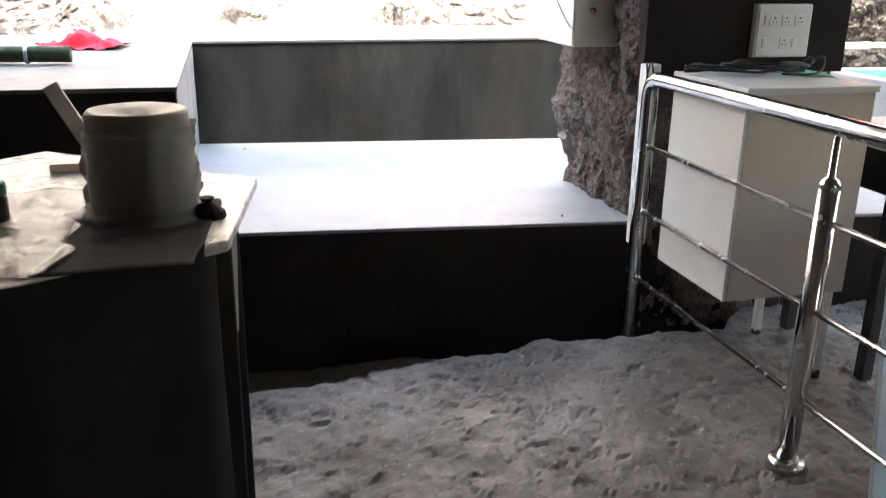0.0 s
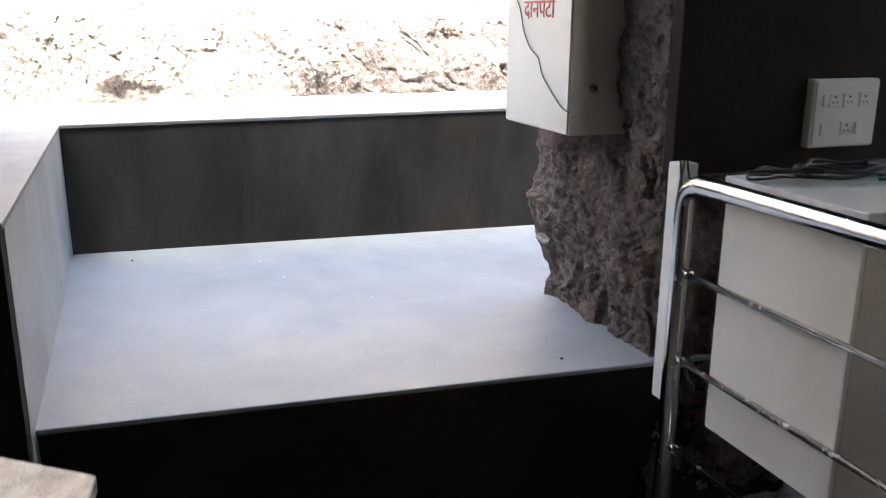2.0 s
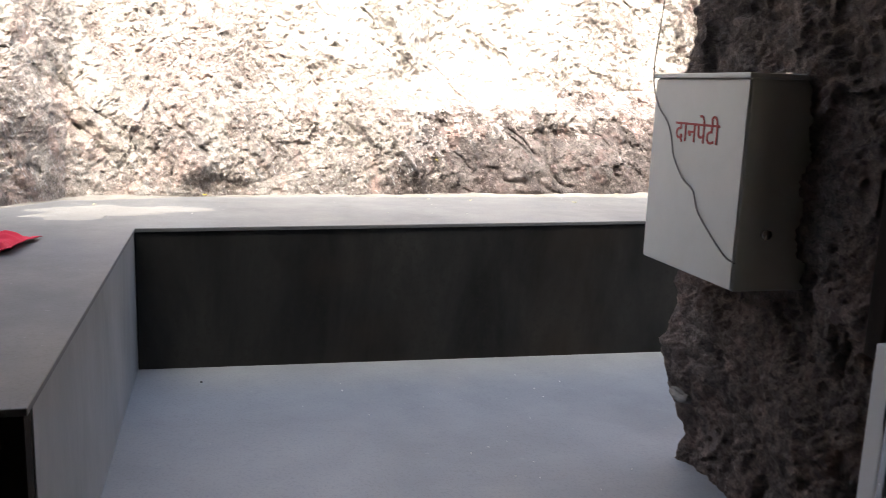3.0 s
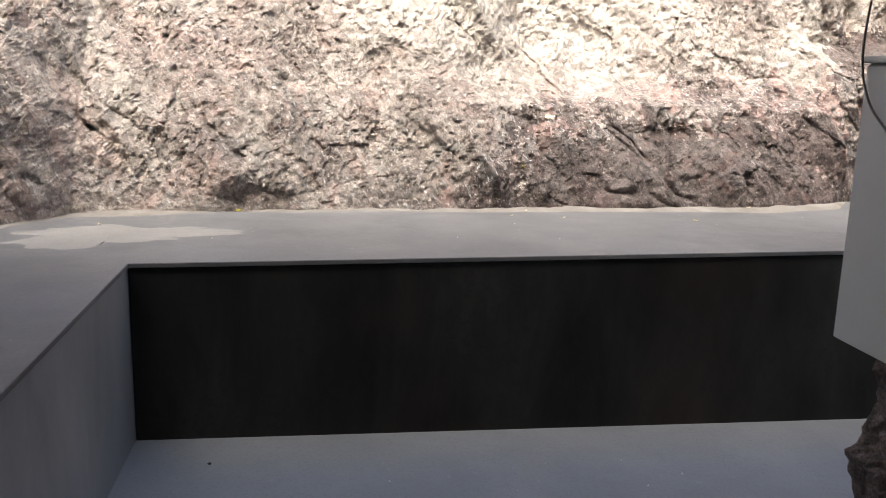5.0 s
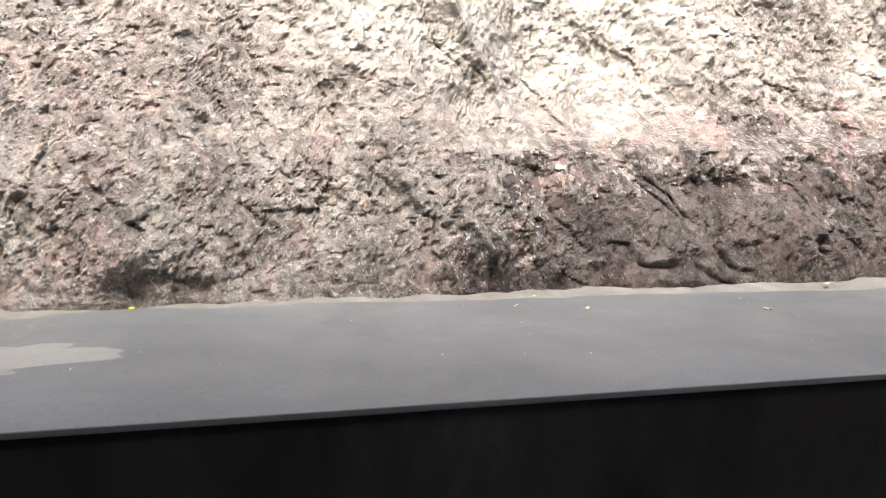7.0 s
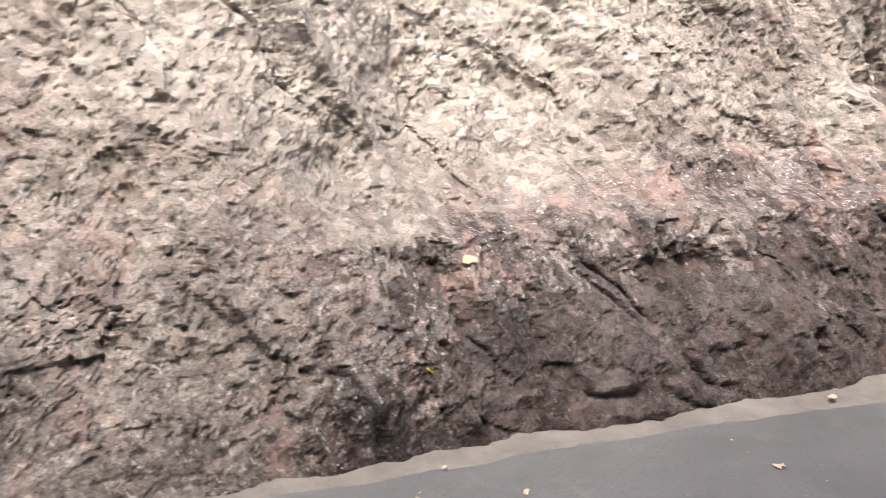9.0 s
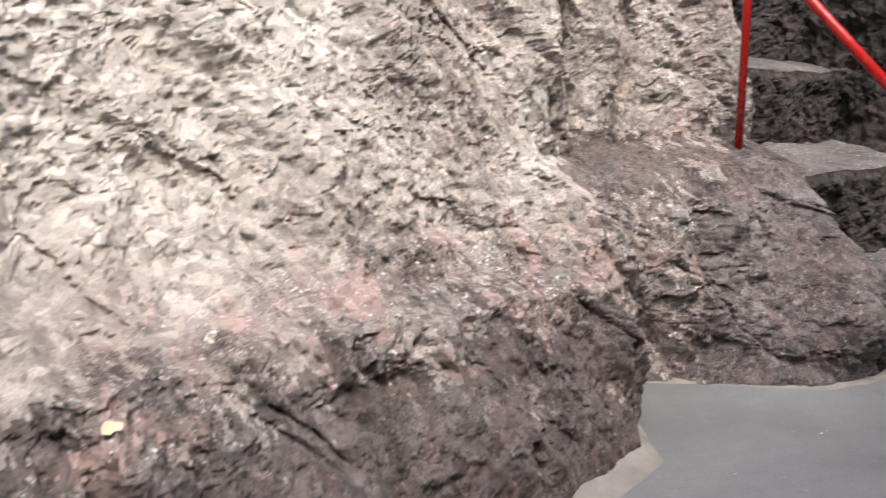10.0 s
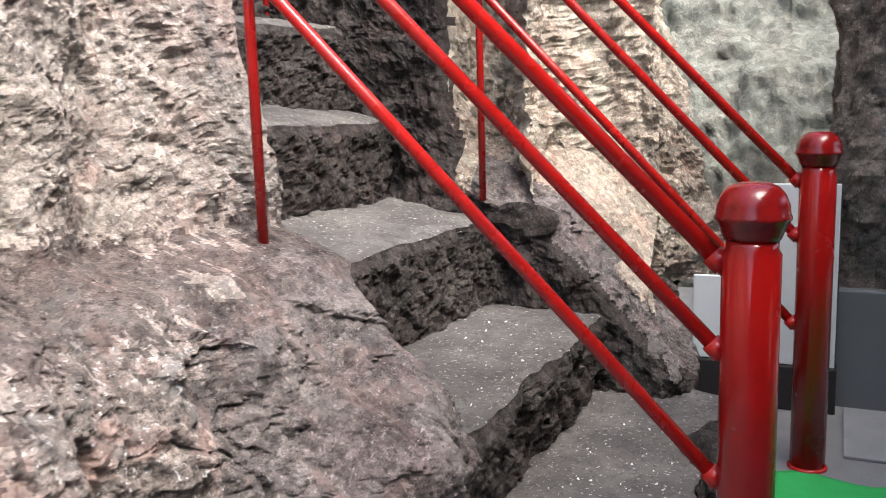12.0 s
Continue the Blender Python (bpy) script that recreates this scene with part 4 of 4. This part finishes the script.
def conduit():
    """White casing strip with loose wires at the pillar's corner."""
    con = thing("cable_conduit", (0.50, 3.30, 0), "white plastic cable casing with loose wires on the pillar's corner", "conduit")
    bpy.context.view_layer.update()
    in_place(part("casing", box_bm((0.534, 3.238, 0.30), (0.590, 3.286, 0.94), 0.004), WHITE, None), con)
    for k, (dx, sway) in enumerate(((0.0, 0.02), (0.012, -0.015), (0.02, 0.03))):
        pts = [(0.53 + dx, 3.232, 0.95), (0.525 + dx + sway, 3.225, 0.8), (0.545 + dx, 3.230, 0.66), (0.53 + dx + sway, 3.226, 0.5), (0.54 + dx, 3.231, 0.38), (0.545 + dx, 3.233, 0.20)]
        in_place(part("wire", tube_bm(arc(pts, 6), 0.003, 8), BLACK, None, "", True), con)


conduit()


def lettering(text, size, place, turn, material, depth=0.0012):
    cu = bpy.data.curves.new("lettering", "FONT")
    cu.body, cu.size, cu.extrude = text, size, depth
    cu.align_x = "CENTER"
    tmp = new("lettering", cu)
    bpy.context.view_layer.update()
    me = bpy.data.meshes.new_from_object(tmp.evaluated_get(bpy.context.evaluated_depsgraph_get()))
    bpy.data.objects.remove(tmp)
    me.materials.clear()
    me.materials.append(material)
    ob = new("lettering", me)
    ob.matrix_world = pose(*place, *turn)
    return ob


def donation_box():
    x0, x1, y0, y1, z0, z1 = 0.412, 0.60, 3.60, 4.025, 0.968, 1.455
    don = thing("donation_box", (0.59, (y0 + y1) / 2, z0), "cream steel donation box with red lettering hung on the pillar", "donation box")
    bpy.context.view_layer.update()
    in_place(part("body", box_bm((x0 + 0.002, y0, z0), (x1, y1, z1 - 0.012), 0.004), CREAM, None), don)
    in_place(part("front_panel", box_bm((x0 - 0.003, y0 + 0.004, z0 + 0.004), (x0 + 0.001, y1 - 0.004, z1 - 0.016), 0.0015), CREAM, None), don)
    in_place(part("lid", box_bm((x0 - 0.010, y0 - 0.006, z1 - 0.012), (x1, y1 + 0.006, z1), 0.003), CREAM, None), don)
    for y in (y0 + 0.055, y1 - 0.09):
        bm = add_box(bmesh.new(), (x1 - 0.06, y - 0.012, z1 + 0.0005), (x1 + 0.0, y + 0.012, z1 + 0.005), 0.001)
        add_box(bm, (x1 - 0.012, y - 0.012, z1 + 0.004), (x1 - 0.006, y + 0.012, z1 + 0.045), 0.003)
        hook = in_place(part("hanger", bm, STEEL, None, "small metal hanging bracket"), don)
        in_place(part("bolt", tube_bm([(x1 - 0.02, y, z1 + 0.030), (x1 - 0.004, y, z1 + 0.030)], 0.004, 10), BLACK, None), hook)
    text = in_place(lettering("दानपेटी", 0.074, (x0 - 0.0036, (y0 + y1) / 2 - 0.01, z1 - 0.165), (90, 0, -90), REDINK), don)
    text.name = "lettering"
    lock = tube_bm([(x0 + 0.07, y0 - 0.012, 1.10), (x0 + 0.07, y0 + 0.004, 1.10)], 0.011, 14)
    in_place(part("keyhole", lock, STEEL, None, "", True), don)
    return don


donation_box()
string = finish("string", tube_bm(arc([(0.50, 4.06, 2.62), (0.455, 4.045, 2.0), (0.418, 4.035, 1.62), (0.398, 4.02, 1.46), (0.400, 3.99, 1.38), (0.404, 3.94, 1.335), (0.402, 3.91, 1.30), (0.405, 3.895, 1.25),
                                       (0.403, 3.84, 1.20), (0.405, 3.79, 1.175), (0.404, 3.76, 1.13), (0.405, 3.70, 1.085), (0.405, 3.63, 1.045), (0.410, 3.596, 1.035)], 6), 0.0021, 8), FILLET, None, "", True)
tagged(string, "twisted grey string hanging across the donation box", "string")


# ---- the table with the drum ----
def slanted_table():
    top_z = 0.822
    corners = [(-0.80, 2.345), (-1.27, 2.71), (-1.78, 2.25), (-1.40, 1.70), (-1.14, 1.775), (-0.862, 1.925)]
    tab = thing("table", (-1.25, 2.2, 0), "worn white-topped table with a black cloth skirt", "table")
    bpy.context.view_layer.update()
    bm = bmesh.new()
    f = bm.faces.new([bm.verts.new((x, y, top_z - 0.022)) for x, y in corners])
    up = bmesh.ops.extrude_face_region(bm, geom=[f])["geom"]
    bmesh.ops.translate(bm, verts=[v for v in up if isinstance(v, bmesh.types.BMVert)], vec=(0, 0, 0.022))
    bmesh.ops.bevel(bm, geom=bm.edges[:], offset=0.004, segments=2, affect="EDGES", profile=0.5)
    in_place(part("tabletop", bm, TABLE, None, "stained white top covered with film"), tab)
    # black cloth hung round the sides, with soft folds
    ring = [(-0.875, 2.30), (-0.885, 1.93), (-0.905, 1.896), (-1.14, 1.765), (-1.40, 1.69), (-1.72, 2.23), (-1.27, 2.63)]
    pts = np.array(ring + ring[:1])
    ln = np.concatenate([[0], np.cumsum(np.hypot(*np.diff(pts, axis=0).T))])
    u = np.linspace(0, ln[-1], 180)[:-1]
    px, py = np.interp(u, ln, pts[:, 0]), np.interp(u, ln, pts[:, 1])
    hs = np.linspace(0.01, top_z + 0.001, 24)
    cx, cy = -1.28, 2.2
    PX, Z = np.meshgrid(px, hs)
    PY, _ = np.meshgrid(py, hs)
    fold = 0.018 * fbm(PX * 9, PY * 9, Z * 1.2, 2, 0.5, 301) * (top_z + 0.01 - Z)
    d = np.hypot(PX - cx, PY - cy)
    in_place(grid_mesh("cloth_skirt", PX + (PX - cx) / d * fold, PY + (PY - cy) / d * fold, Z, DARKCLOTH, closed=True), tab)
    for x, y in ((-0.858, 2.29), (-0.872, 1.97), (-1.70, 2.22), (-1.37, 1.74)):
        bm = box_bm((x - 0.014, y - 0.014, 0.0), (x + 0.014, y + 0.014, top_z - 0.023), 0.003)
        in_place(part("leg", bm, DARKMETAL, None), tab)
    in_place(part("brace", tube_bm([(-0.868, 2.25, 0.52), (-0.86, 2.10, 0.78)], 0.012, 4, 0.5), WHITE, None, "pale wooden brace"), tab)


DARKCLOTH = paint("black_cloth", (0.012, 0.011, 0.012), 0.95, 0.3, (0.02, 0.018, 0.018), 0.3)
DARKMETAL = paint("dark_painted_metal", (0.035, 0.033, 0.033), 0.45, 0.4, (0.02, 0.018, 0.017), 0.1)
slanted_table()

drum = thing("drum", (-1.0, 2.095, 0.822), "grey plastic drum wrapped in crinkled clear film", "drum")
bpy.context.view_layer.update()
in_place(part("body", lathe_moved([(0.076, 0.0), (0.079, 0.008), (0.080, 0.08), (0.081, 0.14), (0.081, 0.155)], (-1.0, 2.095, 0.827), 36), BUCKET, None, "", True), drum)
in_place(part("lid", lathe_moved([(0.083, 0.150), (0.0845, 0.154), (0.0845, 0.180), (0.080, 0.186), (0.074, 0.187), (0.045, 0.181), (0.022, 0.172), (0.008, 0.169)], (-1.0, 2.095, 0.824), 36), BUCKET, None, "dished grey lid", True), drum)


def crinkled_wrap():
    a, h = np.linspace(0, 2 * np.pi, 120)[:-1], np.linspace(0.0, 0.16, 36)
    A, Hh = np.meshgrid(a, h)
    R = 0.0865 + 0.010 * np.abs(fbm(np.cos(A) * 4, np.sin(A) * 4, Hh * 22, 3, 0.6, 320)) + 0.02 * smooth(0.03, 0.0, Hh)
    return grid_mesh("film_wrap", -1.0 + R * np.cos(A), 2.095 + R * np.sin(A), 0.826 + Hh, FILM, closed=True)


in_place(crinkled_wrap(), drum)["label"] = "crinkled clear plastic film"
stick = box_bm((-0.014, -0.004, 0.0), (0.014, 0.004, 0.23), 0.0015)
bmesh.ops.transform(stick, matrix=Matrix.Translation((-1.05, 2.22, 0.832)) @ Matrix.Rotation(math.radians(-27), 4, "Y"), verts=stick.verts[:])
tagged(finish("wooden_slat", stick, WHITE), "pale flat slat leaning against the drum", "slat")
tagged(finish("wood_offcut", box_bm((-1.22, 2.46, 0.8235), (-1.13, 2.545, 0.842), 0.002), TAN), "small wooden offcut lying on the table", "wood block")
tagged(finish("crumpled_bag", lathe_moved([(0.032, 0.0), (0.030, 0.012), (0.02, 0.02), (0.008, 0.028), (0.014, 0.036)], (-0.895, 2.06, 0.8235), 11), DARKCLOTH), "crumpled dark bag beside the drum", "bag")
sagging_cloth("black_cloth", (-1.11, 1.815), (-0.89, 2.17), 0.8222, DARKCLOTH, "black cloth spread on the table under the drum", "cloth", 0.004, 53, 24)
sagging_cloth("plastic_sheet", (-1.45, 1.80), (-1.10, 2.3), 0.8225, FILM, "wrinkled clear plastic sheet spread over the table", "sheet", 0.012, 51, 40)

def small_jar():
    jar = thing("jar", (-1.238, 2.055, 0.824), "small dark jar with a teal lid on the table", "jar")
    bpy.context.view_layer.update()
    body = in_place(part("body", lathe_moved([(0.026, 0.0), (0.028, 0.006), (0.028, 0.050), (0.024, 0.058)], (-1.238, 2.055, 0.826), 20), DARKMETAL, None, "", True), jar)
    in_place(part("lid", lathe_moved([(0.027, 0.056), (0.0285, 0.060), (0.0285, 0.074), (0.026, 0.078)], (-1.238, 2.055, 0.826), 20), AQUA, None, "teal lid", True), body)


small_jar()

# ---- on the raised block ----
sagging_cloth("red_cloth", (-1.64, 4.55), (-1.27, 4.80), LEDGE_Z, REDCLOTH, "crumpled crimson cloth lying on the ledge", "cloth", 0.035, 61)


def rolled_mat():
    mat = thing("rolled_mat", (-1.6, 4.05, LEDGE_Z), "dark green rolled mat tied at its end", "mat")
    bpy.context.view_layer.update()
    rng = random.Random(8)
    pts = [(-2.15 + 0.05 * k, 4.07 - 0.003 * k + 0.006 * rng.uniform(-1, 1), LEDGE_Z + 0.036) for k in range(16)]
    in_place(part("roll", tube_bm(pts, [0.034 + 0.004 * rng.uniform(-1, 1) for _ in pts], 14, 0.85), GREENMAT, None, "", True), mat)
    for k in (4, 12):
        x, y, z = pts[k]
        in_place(part("tie", tube_bm([(x - 0.006, y, z), (x + 0.006, y, z)], 0.041, 14, 0.85), WHITE, None), mat)


rolled_mat()


# ---- red railings of the stairs ----
def red_railing(name, foot, posts, joints, slope, run, label, thick, end_x):
    rail = thing(name, foot, label, "railing", "red railings of the stairs")
    bpy.context.view_layer.update()
    x, y, z = foot
    h = joints[-1] - z + 0.17
    profile = [(0.058, 0.0), (0.058, h - 0.145), (0.052, h - 0.135), (0.052, h - 0.112), (0.055, h - 0.115), (0.059, h - 0.105), (0.066, h - 0.088), (0.0725, h - 0.076), (0.0745, h - 0.074),
               (0.0745, h - 0.068), (0.0720, h - 0.064), (0.0700, h - 0.045), (0.0625, h - 0.026), (0.050, h - 0.011), (0.033, h - 0.003), (0.005, h)]
    big = in_place(part("newel_post", lathe_moved(profile[:4], foot, 32), RED_POST, None, "", True), rail)
    in_place(part("cap", lathe_moved(profile[4:], foot, 32), RED_DOME, None, "rubbed dark red domed cap", True), big)
    in_place(part("base_flange", lathe_moved([(0.066, -0.01), (0.066, 0.008), (0.06, 0.012)], foot, 24), RED, None, "", True), big)
    for n, j in enumerate(joints):
        r = thick if n == len(joints) - 1 else 0.0165
        a, b = Vector((x, y + 0.055, j)), Vector((end_x, y + 0.055 + run, j + slope * run))
        way = (b - a).normalized()
        bar = in_place(part("rail", tube_bm([a - 0.02 * way, a + (b - a) * 0.5, b], r, 14), RED, None, "", True), rail)
        in_place(part("collar", tube_bm([a - 0.004 * way, a + 0.03 * way], r + 0.006, 14), RED, None, "", True), bar)
    for px, py, pz in posts:
        top = joints[-1] + slope * (py - y - 0.055)
        in_place(part("baluster", tube_bm([(px, py, pz - 0.03), (px, py, top)], 0.0145, 12), RED, None, "", True), rail)


red_railing("red_railing", (2.70, 5.265, LANDING_Z), [(2.76, 6.507, 1.575), (2.78, 7.5, 2.66)], (1.12, 1.40, 1.585), 1.005, 2.5,
            "bright red painted pipe railing with a domed newel post", 0.019, 2.76)
red_railing("red_railing", (4.00, 5.175, LANDING_Z), [(4.13, 6.43, 1.585), (4.2, 7.5, 1.95)], (1.155, 1.46, 1.645), 1.04, 2.5,
            "bright red painted pipe railing along the rock side", 0.0165, 4.22)

# ---- the landing ----
sagging_cloth("green_carpet", (2.98, 3.3), (3.93, 5.30), LANDING_Z, CARPET, "bright green synthetic carpet laid on the landing", "carpet", 0.003, 71, 40)


def notice_board():
    nb = thing("notice_board", (4.62, 5.33, LANDING_Z), "pale grey board standing on a black base", "board")
    bpy.context.view_layer.update()
    in_place(part("panel", box_bm((4.60, 5.10, 0.84), (4.625, 5.44, 1.59), 0.004), BOARD, None), nb)
    in_place(part("lower_panel", box_bm((4.602, 5.442, 0.84), (4.625, 5.66, 1.20), 0.004), BOARD, None), nb)
    in_place(part("backing", box_bm((4.626, 5.095, 0.80), (4.66, 5.44, 1.58), 0.004), DARKMETAL, None), nb)
    in_place(part("base", box_bm((4.58, 5.09, LANDING_Z), (4.68, 5.65, 0.838), 0.006), DARKCLOTH, None, "black base"), nb)


notice_board()
tagged(finish("floor_panel", box_bm((4.12, 4.55, LANDING_Z), (4.66, 5.06, LANDING_Z + 0.012), 0.003), MATGREY), "pale grey panel lying on the landing", "panel")


# ---- leaves and grit ----
def leaf(name, place, size, turn, material, label, points=9):
    bm, rng = bmesh.new(), random.Random(int(1000 * abs(place[0])))
    mid = bm.verts.new((0, 0, 0.004))
    rim = [bm.verts.new((size * (0.45 + 0.55 * rng.random()) * math.cos(2 * math.pi * k / points), size * (0.3 + 0.5 * rng.random()) * math.sin(2 * math.pi * k / points), 0.0005 + 0.006 * rng.random())) for k in range(points)]
    for k in range(points):
        bm.faces.new((mid, rim[k], rim[(k + 1) % points]))
    ob = finish(name, bm, material)
    mod = ob.modifiers.new("thickness", "SOLIDIFY")
    mod.thickness = 0.0012
    ob.matrix_world = pose(*place, 0, 0, turn)
    return tagged(ob, label, "leaf", "fallen leaves on the ledge")


leaf("dry_leaf", (0.91, 5.672, LEDGE_Z + 0.001), 0.017, 20, LEAF, "star-shaped dry flower lying on the ledge", 15)
leaf("dry_leaf", (0.413, 5.729, LEDGE_Z + 0.001), 0.012, 70, LEAF, "small dry leaf lying on the ledge")
leaf("dry_leaf", (-0.78, 5.80, LEDGE_Z + 0.012), 0.013, 10, YELLOWLEAF, "small yellow leaf at the foot of the rock")
leaf("dry_leaf", (0.22, 5.77, LEDGE_Z + 0.001), 0.006, 130, LEAF, "tiny dry leaf lying on the ledge")
leaf("dry_leaf", (0.30, 5.86, LEDGE_Z + 0.006), 0.008, 200, LEAF, "tiny dry leaf lying on the ledge")
leaf("dry_leaf", (1.235, 5.90, LEDGE_Z + 0.014), 0.016, 40, LEAF, "dry leaf at the foot of the rock")
leaf("dry_leaf", (-1.2, 5.55, LEDGE_Z + 0.006), 0.010, 40, LEAF, "small dry leaf lying on the ledge")


def leaf_on_rock(x, z, size, turn, material, label):
    """A leaf caught on the rock face where it passes a given x and height."""
    rock = bpy.data.objects["rock_face"].data
    co = np.empty(3 * len(rock.vertices))
    rock.vertices.foreach_get("co", co)
    co = co.reshape(-1, 3)
    px, py, pz = co[np.argmin((co[:, 0] - x) ** 2 + (co[:, 2] - z) ** 2)]
    ob = leaf("dry_leaf", (px, py - 0.006, pz + 0.003), size, turn, material, label)
    ob.matrix_world = pose(px, py - 0.006, pz + 0.003, 50, 0, turn)


leaf_on_rock(0.43, 1.235, 0.022, 15, LEAF, "dry tan leaf caught on the rock shelf")
leaf_on_rock(0.30, 1.05, 0.013, 80, YELLOWLEAF, "small yellow leaf caught on the rock face")
leaf_on_rock(0.66, 1.30, 0.010, 40, LEAF, "tiny dry leaf caught on the rock shelf")


def grit(name, lo, hi, z, count, seed, label, size=0.006):
    bm, rng = bmesh.new(), random.Random(seed)
    for _ in range(count):
        x, y = rng.uniform(lo[0], hi[0]), rng.uniform(lo[1], hi[1])
        s = size * rng.uniform(0.4, 1.3)
        verts = bmesh.ops.create_cube(bm, size=1.0)["verts"]
        m = Matrix.Translation((x, y, z + s * 0.25)) @ Euler((rng.random(), rng.random(), 6 * rng.random())).to_matrix().to_4x4() @ Matrix.Diagonal((s, s * 0.7, s * 0.4, 1))
        bmesh.ops.transform(bm, matrix=m, verts=verts)
    return tagged(finish(name, bm, WHITE), label, "debris", kind="stuff")


grit("petals", (2.95, 5.97), (3.9, 6.35), 1.112, 30, 21, "pale petals and grit scattered on a tread", 0.0075)
grit("petals", (3.05, 5.55), (3.9, 5.85), 0.776, 30, 22, "pale petals and grit scattered on a tread", 0.0075)
grit("grit", (-0.9, 5.3), (2.4, 5.85), LEDGE_Z, 26, 23, "fine grit scattered on the ledge", 0.004)
grit("grit", (-0.95, 3.7), (0.5, 4.9), SEAT_Z - 0.015, 40, 24, "fine grit scattered on the platform", 0.005)

# ---- more of the cave's clutter ----
desk = thing("side_table", (1.35, 2.85, 0), "dark side table with a white top beside the cabinet", "table")
bpy.context.view_layer.update()
in_place(part("tabletop", box_bm((1.06, 2.62, 0.735), (1.62, 3.10, 0.765), 0.004), BOXTOP, None, "white top"), desk)
in_place(part("apron", box_bm((1.08, 2.64, 0.60), (1.60, 3.08, 0.7345), 0.004), DARKCLOTH, None), desk)
for x in (1.10, 1.58):
    for y in (2.66, 3.06):
        in_place(part("leg", box_bm((x - 0.02, y - 0.02, -0.01), (x + 0.02, y + 0.02, 0.6), 0.003), DARKMETAL, None), desk)

board = finish("leaning_board", box_bm((0.0, -0.006, 0.0), (0.55, 0.006, 0.62), 0.002), BOARD)
board.matrix_world = pose(0.645, 2.075, -0.008, -7, 0, 4)
tagged(board, "pale grey sheet of board leaning behind the railing", "board")


def lump(name, place, size, material, label, category, seed):
    """A broken piece of stone."""
    bm = bmesh.new()
    bmesh.ops.create_icosphere(bm, subdivisions=3, radius=1.0)
    for v in bm.verts:
        n = noise.noise(v.co * 1.6 + Vector((seed, 0, 0))) * 0.35 + noise.noise(v.co * 4.5 + Vector((0, seed, 0))) * 0.12
        v.co = Vector((v.co.x * size[0], v.co.y * size[1], v.co.z * size[2])) * (1 + n)
    ob = finish(name, bm, material)
    ob.location = place
    return tagged(ob, label, category)


lump("stone_chip", (0.600, 4.07, 0.54), (0.028, 0.05, 0.022), FILLET, "pale broken stone wedged in the pillar's base", "stone", 2.0)
lump("boulder", (3.72, 5.44, 0.72), (0.17, 0.13, 0.14), ROCK_STAIR_SHADED, "dark boulder beside the lowest step", "boulder", 5.0)
lump("boulder", (4.22, 6.29, 1.46), (0.07, 0.15, 0.085), ROCK_STAIR_SHADED, "dark broken rock on the rim of the stairs", "boulder", 9.0)
for n, (x, y) in enumerate(((-0.78, 4.85), (0.36, 3.48))):
    zz = SEAT_Z + 0.004 + FALL * (x - LEFT_X)
    lump("pebble", (x, y, zz + 0.003), (0.0045, 0.004, 0.003), DARKMETAL, "tiny dark pebble lying on the platform", "pebble", 11.0 + n)["group"] = "pebbles on the platform"
